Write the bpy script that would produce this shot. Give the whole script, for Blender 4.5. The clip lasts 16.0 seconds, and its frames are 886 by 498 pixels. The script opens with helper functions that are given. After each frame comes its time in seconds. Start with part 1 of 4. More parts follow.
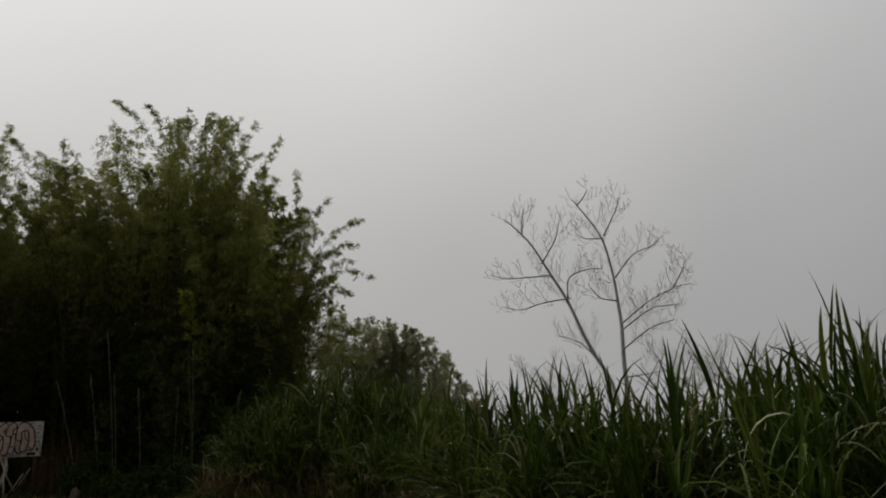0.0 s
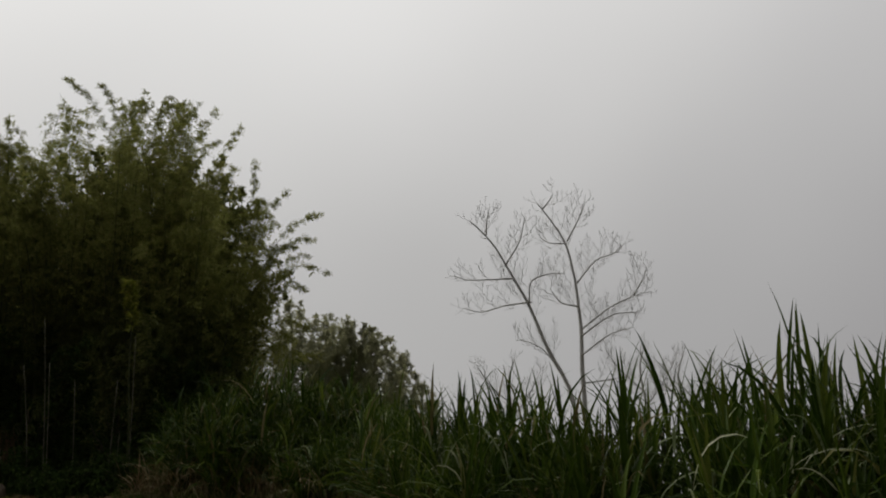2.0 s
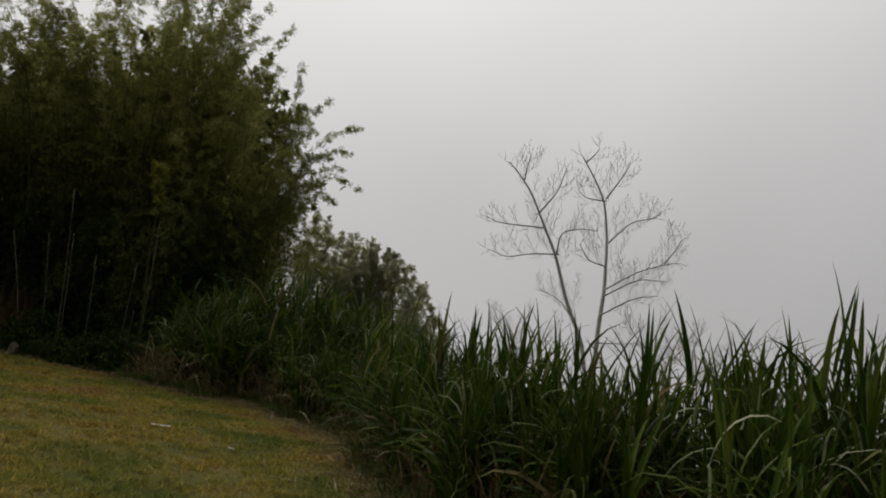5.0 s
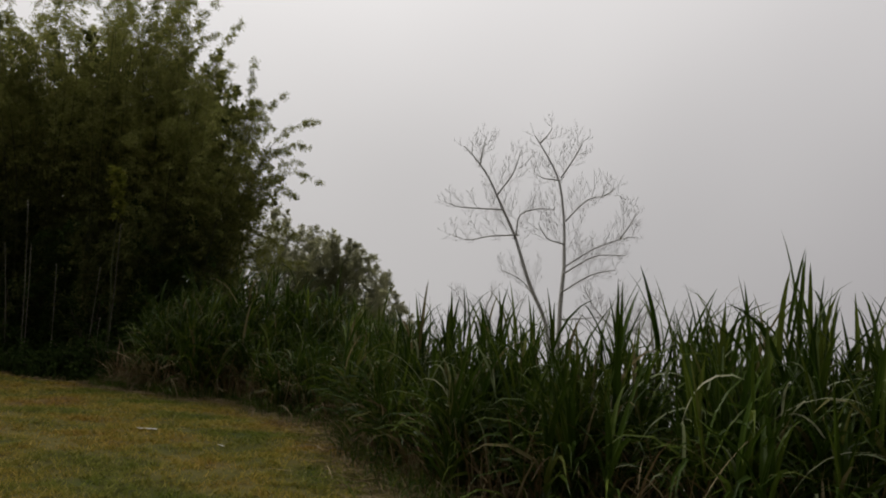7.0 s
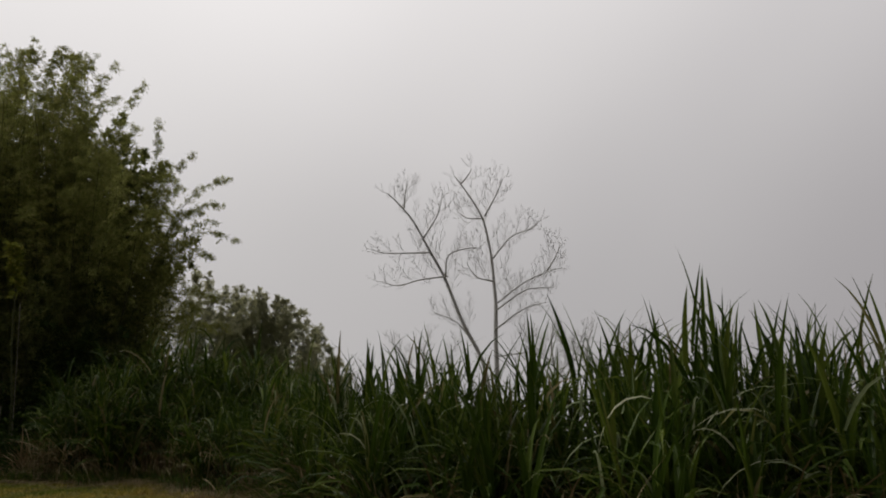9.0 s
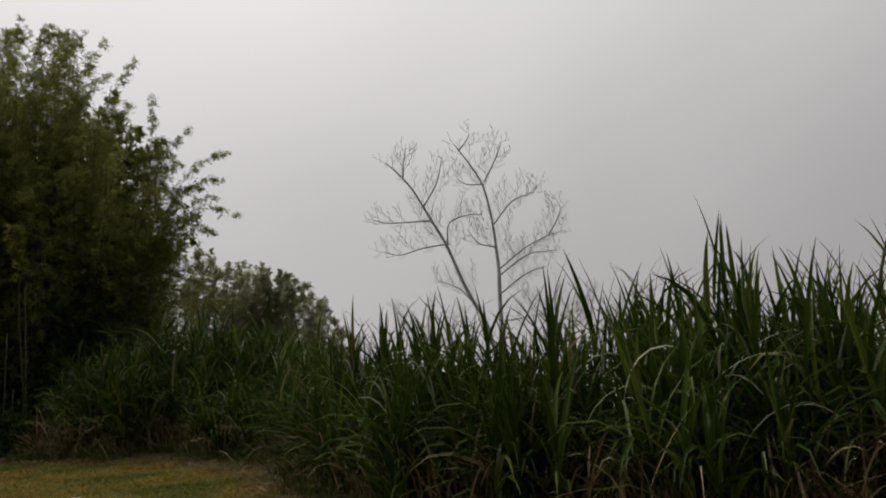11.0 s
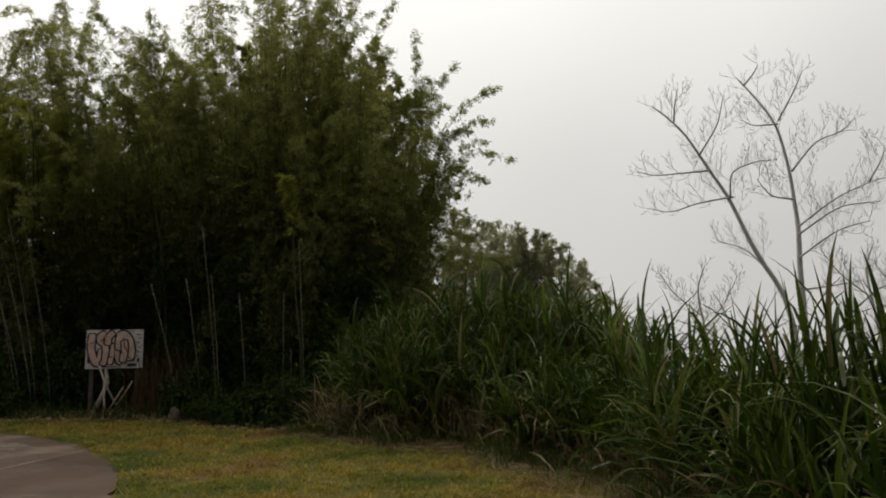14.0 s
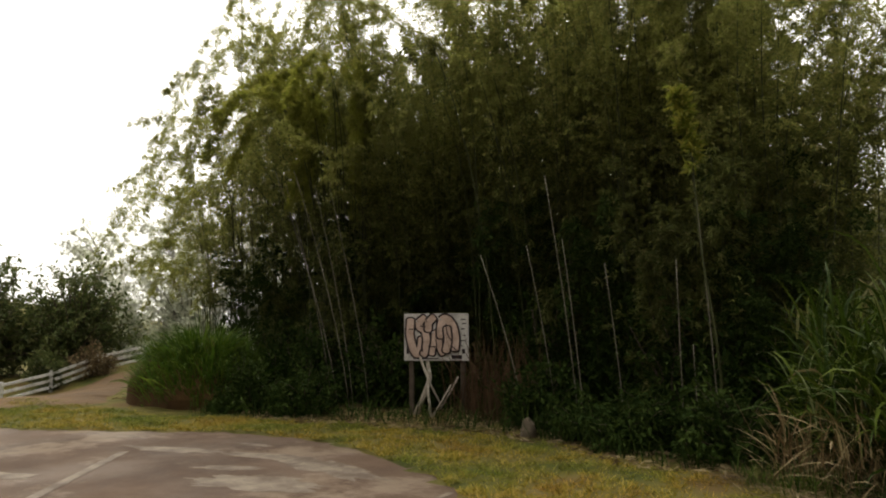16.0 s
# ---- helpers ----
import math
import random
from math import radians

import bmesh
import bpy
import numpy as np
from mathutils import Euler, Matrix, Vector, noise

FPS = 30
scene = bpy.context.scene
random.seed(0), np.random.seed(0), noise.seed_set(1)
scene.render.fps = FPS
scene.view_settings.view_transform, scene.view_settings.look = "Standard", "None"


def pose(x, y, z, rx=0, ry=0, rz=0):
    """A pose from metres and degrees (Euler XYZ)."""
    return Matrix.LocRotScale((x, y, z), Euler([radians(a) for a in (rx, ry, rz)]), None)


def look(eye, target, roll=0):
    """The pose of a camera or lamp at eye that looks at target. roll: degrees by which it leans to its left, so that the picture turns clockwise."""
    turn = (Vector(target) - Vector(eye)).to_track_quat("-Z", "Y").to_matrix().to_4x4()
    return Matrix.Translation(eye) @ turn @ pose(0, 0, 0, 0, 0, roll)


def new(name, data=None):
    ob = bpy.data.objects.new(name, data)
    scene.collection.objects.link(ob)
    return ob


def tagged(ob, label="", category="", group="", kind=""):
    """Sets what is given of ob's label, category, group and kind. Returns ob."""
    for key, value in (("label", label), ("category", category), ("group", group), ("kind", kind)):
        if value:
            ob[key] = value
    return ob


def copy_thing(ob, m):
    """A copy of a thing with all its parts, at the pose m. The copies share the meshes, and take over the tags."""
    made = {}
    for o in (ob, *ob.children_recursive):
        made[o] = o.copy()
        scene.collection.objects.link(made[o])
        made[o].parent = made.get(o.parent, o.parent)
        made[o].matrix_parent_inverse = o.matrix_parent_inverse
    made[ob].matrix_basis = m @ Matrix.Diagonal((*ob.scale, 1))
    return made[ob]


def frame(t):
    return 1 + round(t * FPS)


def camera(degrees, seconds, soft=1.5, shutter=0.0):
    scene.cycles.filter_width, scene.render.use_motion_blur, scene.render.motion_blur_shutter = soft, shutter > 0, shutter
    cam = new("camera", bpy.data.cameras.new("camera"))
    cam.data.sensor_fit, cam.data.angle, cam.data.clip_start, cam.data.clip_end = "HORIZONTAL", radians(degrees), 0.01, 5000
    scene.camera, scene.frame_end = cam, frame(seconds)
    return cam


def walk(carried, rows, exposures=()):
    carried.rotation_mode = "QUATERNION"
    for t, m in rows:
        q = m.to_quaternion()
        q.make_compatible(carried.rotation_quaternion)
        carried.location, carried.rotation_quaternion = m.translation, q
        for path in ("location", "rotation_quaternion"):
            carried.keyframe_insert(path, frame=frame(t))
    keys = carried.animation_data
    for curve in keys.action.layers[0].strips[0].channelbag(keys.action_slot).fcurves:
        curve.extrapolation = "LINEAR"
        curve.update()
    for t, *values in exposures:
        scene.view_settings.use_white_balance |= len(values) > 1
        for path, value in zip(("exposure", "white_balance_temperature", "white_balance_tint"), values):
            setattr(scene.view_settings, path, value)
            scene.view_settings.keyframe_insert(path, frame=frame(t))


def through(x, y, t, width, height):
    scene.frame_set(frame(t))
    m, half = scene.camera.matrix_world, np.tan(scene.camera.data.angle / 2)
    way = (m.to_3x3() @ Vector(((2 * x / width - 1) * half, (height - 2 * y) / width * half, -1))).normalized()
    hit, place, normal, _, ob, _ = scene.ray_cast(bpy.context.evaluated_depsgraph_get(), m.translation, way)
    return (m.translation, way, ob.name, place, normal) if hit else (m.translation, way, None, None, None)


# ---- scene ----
ZENITH = 1.9
BEHIND = 0.27
FOG_TONES = [(0.0, (0.2, 0.196, 0.2)), (0.28, (0.37, 0.362, 0.366)), (0.46, (0.43, 0.425, 0.424)), (0.65, (0.495, 0.49, 0.484)), (0.88, (0.585, 0.58, 0.57)), (1.0, (0.68, 0.67, 0.655))]
SUN_POWER = 1.1
EXPOSURES = [(0.0, -0.3, 6500, 10), (2.0, -0.2, 6500, 10), (4.0, -0.08, 6500, 10), (6.5, 0.05, 6550, 12), (9.0, -0.04, 6550, 13), (12.5, 0.02, 6600, 12), (13.2, 0.16, 6640, 11), (14.0, 0.38, 6700, 9), (15.0, 1.0, 6900, 8), (16.0, 1.3, 7100, 8)]
cam = camera(67.0, 16.0, soft=2.0)
PATH = [
    (0, (1.186, -0.043, 1.413), (0.898, 1.87, 1.918), -2.4),
    (0.5, (1.217, 0.0, 1.403), (0.946, 1.914, 1.919), -1.3),
    (1, (1.219, 0.037, 1.405), (0.984, 1.952, 1.932), -1.7),
    (1.5, (1.253, 0.196, 1.452), (1.053, 2.122, 1.955), -1.5),
    (2, (1.32, 0.391, 1.503), (1.131, 2.318, 2.004), -0.8),
    (2.5, (1.371, 0.533, 1.502), (1.25, 2.471, 1.979), 2.3),
    (3, (1.356, 0.708, 1.513), (1.298, 2.665, 1.921), 4.8),
    (3.5, (1.326, 0.876, 1.479), (1.21, 2.842, 1.827), 8.3),
    (4, (1.331, 0.937, 1.446), (1.182, 2.902, 1.79), 10.3),
    (4.2, (1.328, 0.931, 1.45), (1.108, 2.895, 1.757), 10.5),
    (6.3, (1.13, 0.687, 1.425), (0.874, 2.64, 1.769), 5.4),
    (6.5, (1.118, 0.656, 1.424), (0.876, 2.62, 1.717), 3.7),
    (7, (1.108, 0.562, 1.416), (0.967, 2.536, 1.704), 4.9),
    (7.5, (1.138, 0.51, 1.409), (0.976, 2.481, 1.711), 5.3),
    (8, (1.207, 0.525, 1.405), (1.03, 2.483, 1.771), 3.5),
    (8.5, (1.314, 0.606, 1.416), (1.272, 2.572, 1.782), 0.7),
    (9, (1.386, 0.706, 1.426), (1.437, 2.659, 1.853), -1.2),
    (11.3, (1.205, 0.883, 1.356), (1.233, 2.858, 1.673), -4.2),
    (11.5, (1.159, 0.992, 1.356), (1.153, 2.968, 1.665), -4.3),
    (12, (0.959, 1.444, 1.34), (0.885, 3.416, 1.666), -2.8),
    (12.5, (0.726, 1.923, 1.362), (0.564, 3.892, 1.675), -2.4),
    (13, (0.43, 2.396, 1.442), (0.095, 4.347, 1.723), -2.2),
    (13.4, (0.147, 2.906, 1.505), (-0.293, 4.843, 1.738), -3.5),
    (13.5, (0.056, 3.044, 1.513), (-0.432, 4.965, 1.786), -2.0),
    (14, (-0.517, 3.763, 1.577), (-1.149, 5.642, 1.841), -1.1),
    (14.5, (-1.286, 4.42, 1.594), (-2.064, 6.243, 1.86), -0.4),
    (15, (-2.201, 5.124, 1.619), (-3.13, 6.878, 1.866), -1.0),
    (15.5, (-3.314, 5.799, 1.641), (-4.399, 7.461, 1.884), -0.5),
    (16, (-4.616, 6.457, 1.668), (-5.878, 7.991, 1.898), -0.5),
]
walk(cam, [(t, look(eye, target, roll)) for t, eye, target, roll in PATH], EXPOSURES)

# ---- light and sky: thick fog, brighter overhead and towards the hidden sun ----
SUN_AZ, SUN_EL = radians(-72), radians(42)
SUN_DIR = Vector((math.sin(SUN_AZ) * math.cos(SUN_EL), math.cos(SUN_AZ) * math.cos(SUN_EL), math.sin(SUN_EL)))


def fog_group():
    g = bpy.data.node_groups.new("fog_sky", "ShaderNodeTree")
    g.interface.new_socket("Vector", in_out="INPUT", socket_type="NodeSocketVector")
    g.interface.new_socket("Color", in_out="OUTPUT", socket_type="NodeSocketColor")
    gi, go = g.nodes.new("NodeGroupInput"), g.nodes.new("NodeGroupOutput")
    nrm = g.nodes.new("ShaderNodeVectorMath"); nrm.operation = "NORMALIZE"
    g.links.new(gi.outputs[0], nrm.inputs[0])
    dot = g.nodes.new("ShaderNodeVectorMath"); dot.operation = "DOT_PRODUCT"
    g.links.new(nrm.outputs[0], dot.inputs[0]); dot.inputs[1].default_value = SUN_DIR
    sep = g.nodes.new("ShaderNodeSeparateXYZ"); g.links.new(nrm.outputs[0], sep.inputs[0])
    glow = g.nodes.new("ShaderNodeMapRange")
    g.links.new(dot.outputs["Value"], glow.inputs[0])
    for k, v in ((1, -0.6), (2, 1.0), (3, 0.0), (4, 1.0)):
        glow.inputs[k].default_value = v
    lift = g.nodes.new("ShaderNodeMapRange"); lift.interpolation_type = "SMOOTHSTEP"
    g.links.new(sep.outputs[2], lift.inputs[0])
    for k, v in ((1, 0.1), (2, 1.0), (3, 1.0), (4, ZENITH)):
        lift.inputs[k].default_value = v
    # Sky towards -y is dimmed to darken faces turned there; nothing stands there.
    rear_dim = g.nodes.new("ShaderNodeMapRange")
    rear_dim.interpolation_type = "SMOOTHSTEP"
    g.links.new(sep.outputs[1], rear_dim.inputs[0])
    for k, v in ((1, -0.9), (2, 0.25), (3, BEHIND), (4, 1.0)):
        rear_dim.inputs[k].default_value = v
    both = g.nodes.new("ShaderNodeMath")
    both.operation = "MULTIPLY"
    g.links.new(lift.outputs[0], both.inputs[0]); g.links.new(rear_dim.outputs[0], both.inputs[1])
    tone = g.nodes.new("ShaderNodeValToRGB")
    ramp = tone.color_ramp
    ramp.interpolation = "EASE"
    while len(ramp.elements) < len(FOG_TONES):
        ramp.elements.new(0.5)
    for e, (p, c) in zip(ramp.elements, FOG_TONES):
        e.position, e.color = p, (*c, 1)
    g.links.new(glow.outputs[0], tone.inputs[0])
    mul = g.nodes.new("ShaderNodeVectorMath"); mul.operation = "SCALE"
    g.links.new(tone.outputs[0], mul.inputs[0]); g.links.new(both.outputs[0], mul.inputs["Scale"])
    sky = g.nodes.new("ShaderNodeTexSky"); sky.sky_type = "NISHITA"; sky.sun_disc = False
    sky.sun_elevation, sky.sun_rotation, sky.air_density, sky.dust_density = SUN_EL, SUN_AZ, 2.0, 6.0
    g.links.new(nrm.outputs[0], sky.inputs["Vector"])
    grey = g.nodes.new("ShaderNodeRGBToBW"); g.links.new(sky.outputs[0], grey.inputs[0])
    thin = g.nodes.new("ShaderNodeVectorMath"); thin.operation = "SCALE"; thin.inputs[0].default_value = (0.004, 0.004, 0.004)
    g.links.new(grey.outputs[0], thin.inputs["Scale"])
    mist = g.nodes.new("ShaderNodeTexNoise"); mist.inputs["Scale"].default_value = 1.6; mist.inputs["Detail"].default_value = 2
    g.links.new(nrm.outputs[0], mist.inputs["Vector"])
    wisps = g.nodes.new("ShaderNodeMapRange"); g.links.new(mist.outputs[0], wisps.inputs[0])
    for k, v in ((1, 0.3), (2, 0.7), (3, 0.95), (4, 1.05)):
        wisps.inputs[k].default_value = v
    soft = g.nodes.new("ShaderNodeVectorMath"); soft.operation = "SCALE"
    g.links.new(mul.outputs[0], soft.inputs[0]); g.links.new(wisps.outputs[0], soft.inputs["Scale"])
    add = g.nodes.new("ShaderNodeVectorMath"); add.operation = "ADD"
    g.links.new(soft.outputs[0], add.inputs[0]); g.links.new(thin.outputs[0], add.inputs[1])
    g.links.new(add.outputs[0], go.inputs[0])
    return g


FOG = fog_group()
world = bpy.data.worlds.new("fog")
world.use_nodes = True
scene.world = world
wt = world.node_tree
wt.nodes.clear()
w_out, w_bg, w_co, w_fog = (wt.nodes.new(k) for k in ("ShaderNodeOutputWorld", "ShaderNodeBackground", "ShaderNodeTexCoord", "ShaderNodeGroup"))
w_fog.node_tree = FOG
wt.links.new(w_co.outputs["Generated"], w_fog.inputs[0])
wt.links.new(w_fog.outputs[0], w_bg.inputs[0])
wt.links.new(w_bg.outputs[0], w_out.inputs[0])
sun_data = bpy.data.lights.new("sun", "SUN")
sun_data.energy, sun_data.angle, sun_data.color = SUN_POWER, radians(25), (1.0, 0.95, 0.86)
sun = new("sun", sun_data)
sun.matrix_world = look(SUN_DIR * 60, (0, 0, 0))

# ---- materials ----


def material(name):
    m = bpy.data.materials.new(name)
    m.use_nodes = True
    t = m.node_tree
    t.nodes.clear()
    out = t.nodes.new("ShaderNodeOutputMaterial")
    bsdf = t.nodes.new("ShaderNodeBsdfPrincipled")
    t.links.new(bsdf.outputs[0], out.inputs[0])
    return m, t, bsdf, out


def noise_of(t, scale, detail=4, rough=0.55, coord="Object"):
    co, n = t.nodes.new("ShaderNodeTexCoord"), t.nodes.new("ShaderNodeTexNoise")
    n.inputs["Scale"].default_value, n.inputs["Detail"].default_value, n.inputs["Roughness"].default_value = scale, detail, rough
    t.links.new(co.outputs[coord], n.inputs["Vector"])
    return n.outputs[0]


def ramp_of(t, value, stops):
    r = t.nodes.new("ShaderNodeValToRGB")
    while len(r.color_ramp.elements) < len(stops):
        r.color_ramp.elements.new(0.5)
    for e, (p, c) in zip(r.color_ramp.elements, stops):
        e.position, e.color = p, (*c, 1)
    t.links.new(value, r.inputs[0])
    return r.outputs[0]


def mix_of(t, fac, a, b, mode="MIX"):
    m = t.nodes.new("ShaderNodeMix")
    m.data_type, m.blend_type = "RGBA", mode
    for src, k in ((fac, 0), (a, 6), (b, 7)):
        if isinstance(src, (int, float)):
            m.inputs[k].default_value = src
        elif isinstance(src, tuple):
            m.inputs[k].default_value = (*src, 1)
        else:
            t.links.new(src, m.inputs[k])
    return m.outputs[2]


def bump_of(t, bsdf, height, strength, distance):
    b = t.nodes.new("ShaderNodeBump")
    b.inputs["Strength"].default_value, b.inputs["Distance"].default_value = strength, distance
    t.links.new(height, b.inputs["Height"])
    t.links.new(b.outputs[0], bsdf.inputs["Normal"])


def leaf_material(name, stops, gloss=0.45, through=0.3, patch=0.35, patch_scale=0.5, tint=None, spec=0.16):
    """Leaf stuff: each leaf has a tone of its own, on patches of older and younger growth; light comes through in part."""
    m, t, bsdf, out = material(name)
    geo = t.nodes.new("ShaderNodeNewGeometry")
    tone = ramp_of(t, geo.outputs["Random Per Island"], stops)
    age = ramp_of(t, noise_of(t, patch_scale, 4), tint or [(0.35, (1 - patch,) * 3), (0.65, (1 + patch * 0.6,) * 3)])
    col = mix_of(t, 1.0, tone, age, "MULTIPLY")
    t.links.new(col, bsdf.inputs["Base Color"])
    bsdf.inputs["Roughness"].default_value = gloss
    bsdf.inputs["Specular IOR Level"].default_value = spec
    tr, mx = t.nodes.new("ShaderNodeBsdfTranslucent"), t.nodes.new("ShaderNodeMixShader")
    t.links.new(col, tr.inputs[0])
    mx.inputs[0].default_value = through
    t.links.new(bsdf.outputs[0], mx.inputs[1]); t.links.new(tr.outputs[0], mx.inputs[2]); t.links.new(mx.outputs[0], out.inputs[0])
    return m


def rough_material(name, stops, scale, rough=0.85, bump=0.4, dist=0.01, fine=None, metal=0.0):
    m, t, bsdf, out = material(name)
    n = noise_of(t, scale, 6, 0.6)
    col = ramp_of(t, n, stops)
    f = noise_of(t, fine or scale * 9, 4, 0.6)
    col = mix_of(t, 0.35, col, ramp_of(t, f, [(0.3, (0.45,) * 3), (0.7, (1.3,) * 3)]), "MULTIPLY")
    t.links.new(col, bsdf.inputs["Base Color"])
    bsdf.inputs["Roughness"].default_value, bsdf.inputs["Metallic"].default_value = rough, metal
    bsdf.inputs["Specular IOR Level"].default_value = 0.2
    bump_of(t, bsdf, f, bump, dist)
    return m


M_BAMBOO_LEAF = leaf_material("bamboo_leaf", [(0.0, (0.085, 0.1, 0.028)), (0.5, (0.125, 0.142, 0.04)), (0.85, (0.17, 0.182, 0.055)), (1.0, (0.23, 0.2, 0.08))], gloss=0.6, through=0.58)
M_TIP_LEAF = leaf_material("bamboo_hazed_tip_leaf", [(0.0, (0.17, 0.19, 0.05)), (0.5, (0.25, 0.265, 0.075)), (0.85, (0.31, 0.315, 0.095)), (1.0, (0.37, 0.33, 0.13))], gloss=0.6, through=0.6, patch_scale=0.35)
M_YOUNG_LEAF = leaf_material("young_bamboo_leaf", [(0.0, (0.12, 0.15, 0.02)), (0.6, (0.2, 0.22, 0.035)), (1.0, (0.3, 0.27, 0.06))], through=0.4)
M_DOME_LEAF = leaf_material("fresh_bamboo_leaf", [(0.0, (0.19, 0.22, 0.035)), (0.6, (0.27, 0.29, 0.05)), (1.0, (0.36, 0.34, 0.09))], gloss=0.6, through=0.5)
# Fog haze on the far trees and bushes is put into this base colour.
M_HAZE_LEAF = leaf_material("haze_pale_leaf", [(0.0, (0.45, 0.475, 0.37)), (0.6, (0.54, 0.56, 0.445)), (1.0, (0.62, 0.62, 0.51))], gloss=0.8, through=0.5)
# Olive leaf greyed and lightened by painted haze, for the distant clumps.
M_FAR_LEAF = leaf_material("haze_olive_leaf", [(0.0, (0.33, 0.335, 0.2)), (1.0, (0.39, 0.385, 0.235))], gloss=0.9, through=0.65, spec=0.05)
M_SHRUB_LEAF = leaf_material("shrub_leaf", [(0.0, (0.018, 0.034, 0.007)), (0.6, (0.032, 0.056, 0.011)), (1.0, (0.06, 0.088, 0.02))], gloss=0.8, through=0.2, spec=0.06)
M_BUSH_LEAF = leaf_material("bush_leaf", [(0.0, (0.055, 0.075, 0.022)), (0.6, (0.09, 0.115, 0.036)), (1.0, (0.15, 0.155, 0.058))], gloss=0.6, through=0.35)
M_CANE_LEAF = leaf_material("cane_grass_leaf", [(0.0, (0.024, 0.046, 0.006)), (0.55, (0.046, 0.078, 0.009)), (0.9, (0.11, 0.145, 0.022)), (0.97, (0.15, 0.13, 0.05)), (1.0, (0.2, 0.16, 0.08))], gloss=0.33, through=0.3, patch=0.35, patch_scale=0.9, spec=0.1)
M_DRY_LEAF = leaf_material("dry_leaf", [(0.0, (0.09, 0.06, 0.03)), (0.5, (0.18, 0.13, 0.065)), (1.0, (0.36, 0.29, 0.17))], gloss=0.7, through=0.15)
M_STRAW = leaf_material("straw_stem", [(0.0, (0.1, 0.065, 0.03)), (0.6, (0.22, 0.15, 0.07)), (1.0, (0.42, 0.34, 0.2))], gloss=0.7, through=0.1)
M_GLINT_BLADE = leaf_material("glint_blade", [(0.0, (0.16, 0.2, 0.09)), (0.6, (0.26, 0.3, 0.16)), (1.0, (0.45, 0.45, 0.3))], gloss=0.3, through=0.3)
M_LAWN_BLADE = leaf_material("lawn_blade", [(0.0, (0.095, 0.108, 0.02)), (0.45, (0.155, 0.15, 0.031)), (0.8, (0.23, 0.205, 0.05)), (1.0, (0.34, 0.29, 0.115))], gloss=0.95, spec=0.03, patch_scale=0.75, tint=[(0.32, (0.6, 0.8, 0.5)), (0.43, (0.9, 0.95, 0.8)), (0.53, (1.35, 1.15, 0.9)), (0.66, (1.2, 0.82, 0.7))])
M_MOUND_LEAF = leaf_material("lush_grass_leaf", [(0.0, (0.04, 0.085, 0.01)), (0.6, (0.075, 0.14, 0.016)), (1.0, (0.15, 0.2, 0.03))], through=0.35)
M_CULM = rough_material("bamboo_culm", [(0.3, (0.028, 0.034, 0.01)), (0.7, (0.062, 0.068, 0.022))], 1.2, 0.45, 0.15, 0.004)
M_DEAD_CULM = rough_material("dead_culm", [(0.3, (0.1, 0.09, 0.065)), (0.7, (0.21, 0.19, 0.15))], 1.5, 0.6, 0.2, 0.004)
# Bark colour is raised to carry the haze between viewer and tree.
M_HAZE_BARK = rough_material("haze_pale_bark", [(0.3, (0.38, 0.37, 0.36)), (0.7, (0.52, 0.51, 0.495))], 2.5, 0.9, 0.4, 0.02)
M_DARK_BARK = rough_material("dark_bark", [(0.3, (0.06, 0.045, 0.035)), (0.7, (0.14, 0.11, 0.085))], 6, 0.9, 0.5, 0.01)
M_OLD_WOOD = rough_material("weathered_wood", [(0.3, (0.25, 0.21, 0.16)), (0.7, (0.5, 0.45, 0.38))], 9, 0.85, 0.4, 0.004)
M_BROWN_TWIG = rough_material("brown_twig", [(0.3, (0.05, 0.028, 0.014)), (0.7, (0.11, 0.065, 0.032))], 7, 0.9, 0.3, 0.004)
M_WHITE_RAIL = rough_material("white_rail_paint", [(0.35, (0.5, 0.5, 0.48)), (0.6, (0.8, 0.8, 0.78))], 3, 0.6, 0.2, 0.003)
M_BOARD = rough_material("board_paint", [(0.3, (0.36, 0.34, 0.32)), (0.55, (0.6, 0.58, 0.55))], 5, 0.6, 0.15, 0.002)
M_PINK = rough_material("salmon_spray_paint", [(0.3, (0.42, 0.29, 0.23)), (0.65, (0.68, 0.52, 0.44))], 5, 0.6, 0.1, 0.001)
M_BLACK = rough_material("black_spray_paint", [(0.3, (0.012, 0.01, 0.012)), (0.7, (0.045, 0.03, 0.035))], 12, 0.55, 0.1, 0.001)
M_DIRT = rough_material("dirt", [(0.3, (0.062, 0.034, 0.014)), (0.7, (0.125, 0.072, 0.03))], 0.9, 0.95, 0.5, 0.03, 14)
M_CEMENT = rough_material("worn_cement", [(0.38, (0.078, 0.056, 0.041)), (0.64, (0.17, 0.138, 0.107))], 3.0, 0.8, 0.3, 0.003, 40)
M_STONE = rough_material("stone", [(0.3, (0.07, 0.055, 0.038)), (0.7, (0.15, 0.12, 0.085))], 4, 0.9, 0.6, 0.02)
M_LITTER = rough_material("litter_paper", [(0.3, (0.35, 0.34, 0.3)), (0.7, (0.62, 0.6, 0.56))], 20, 0.7, 0.2, 0.002)


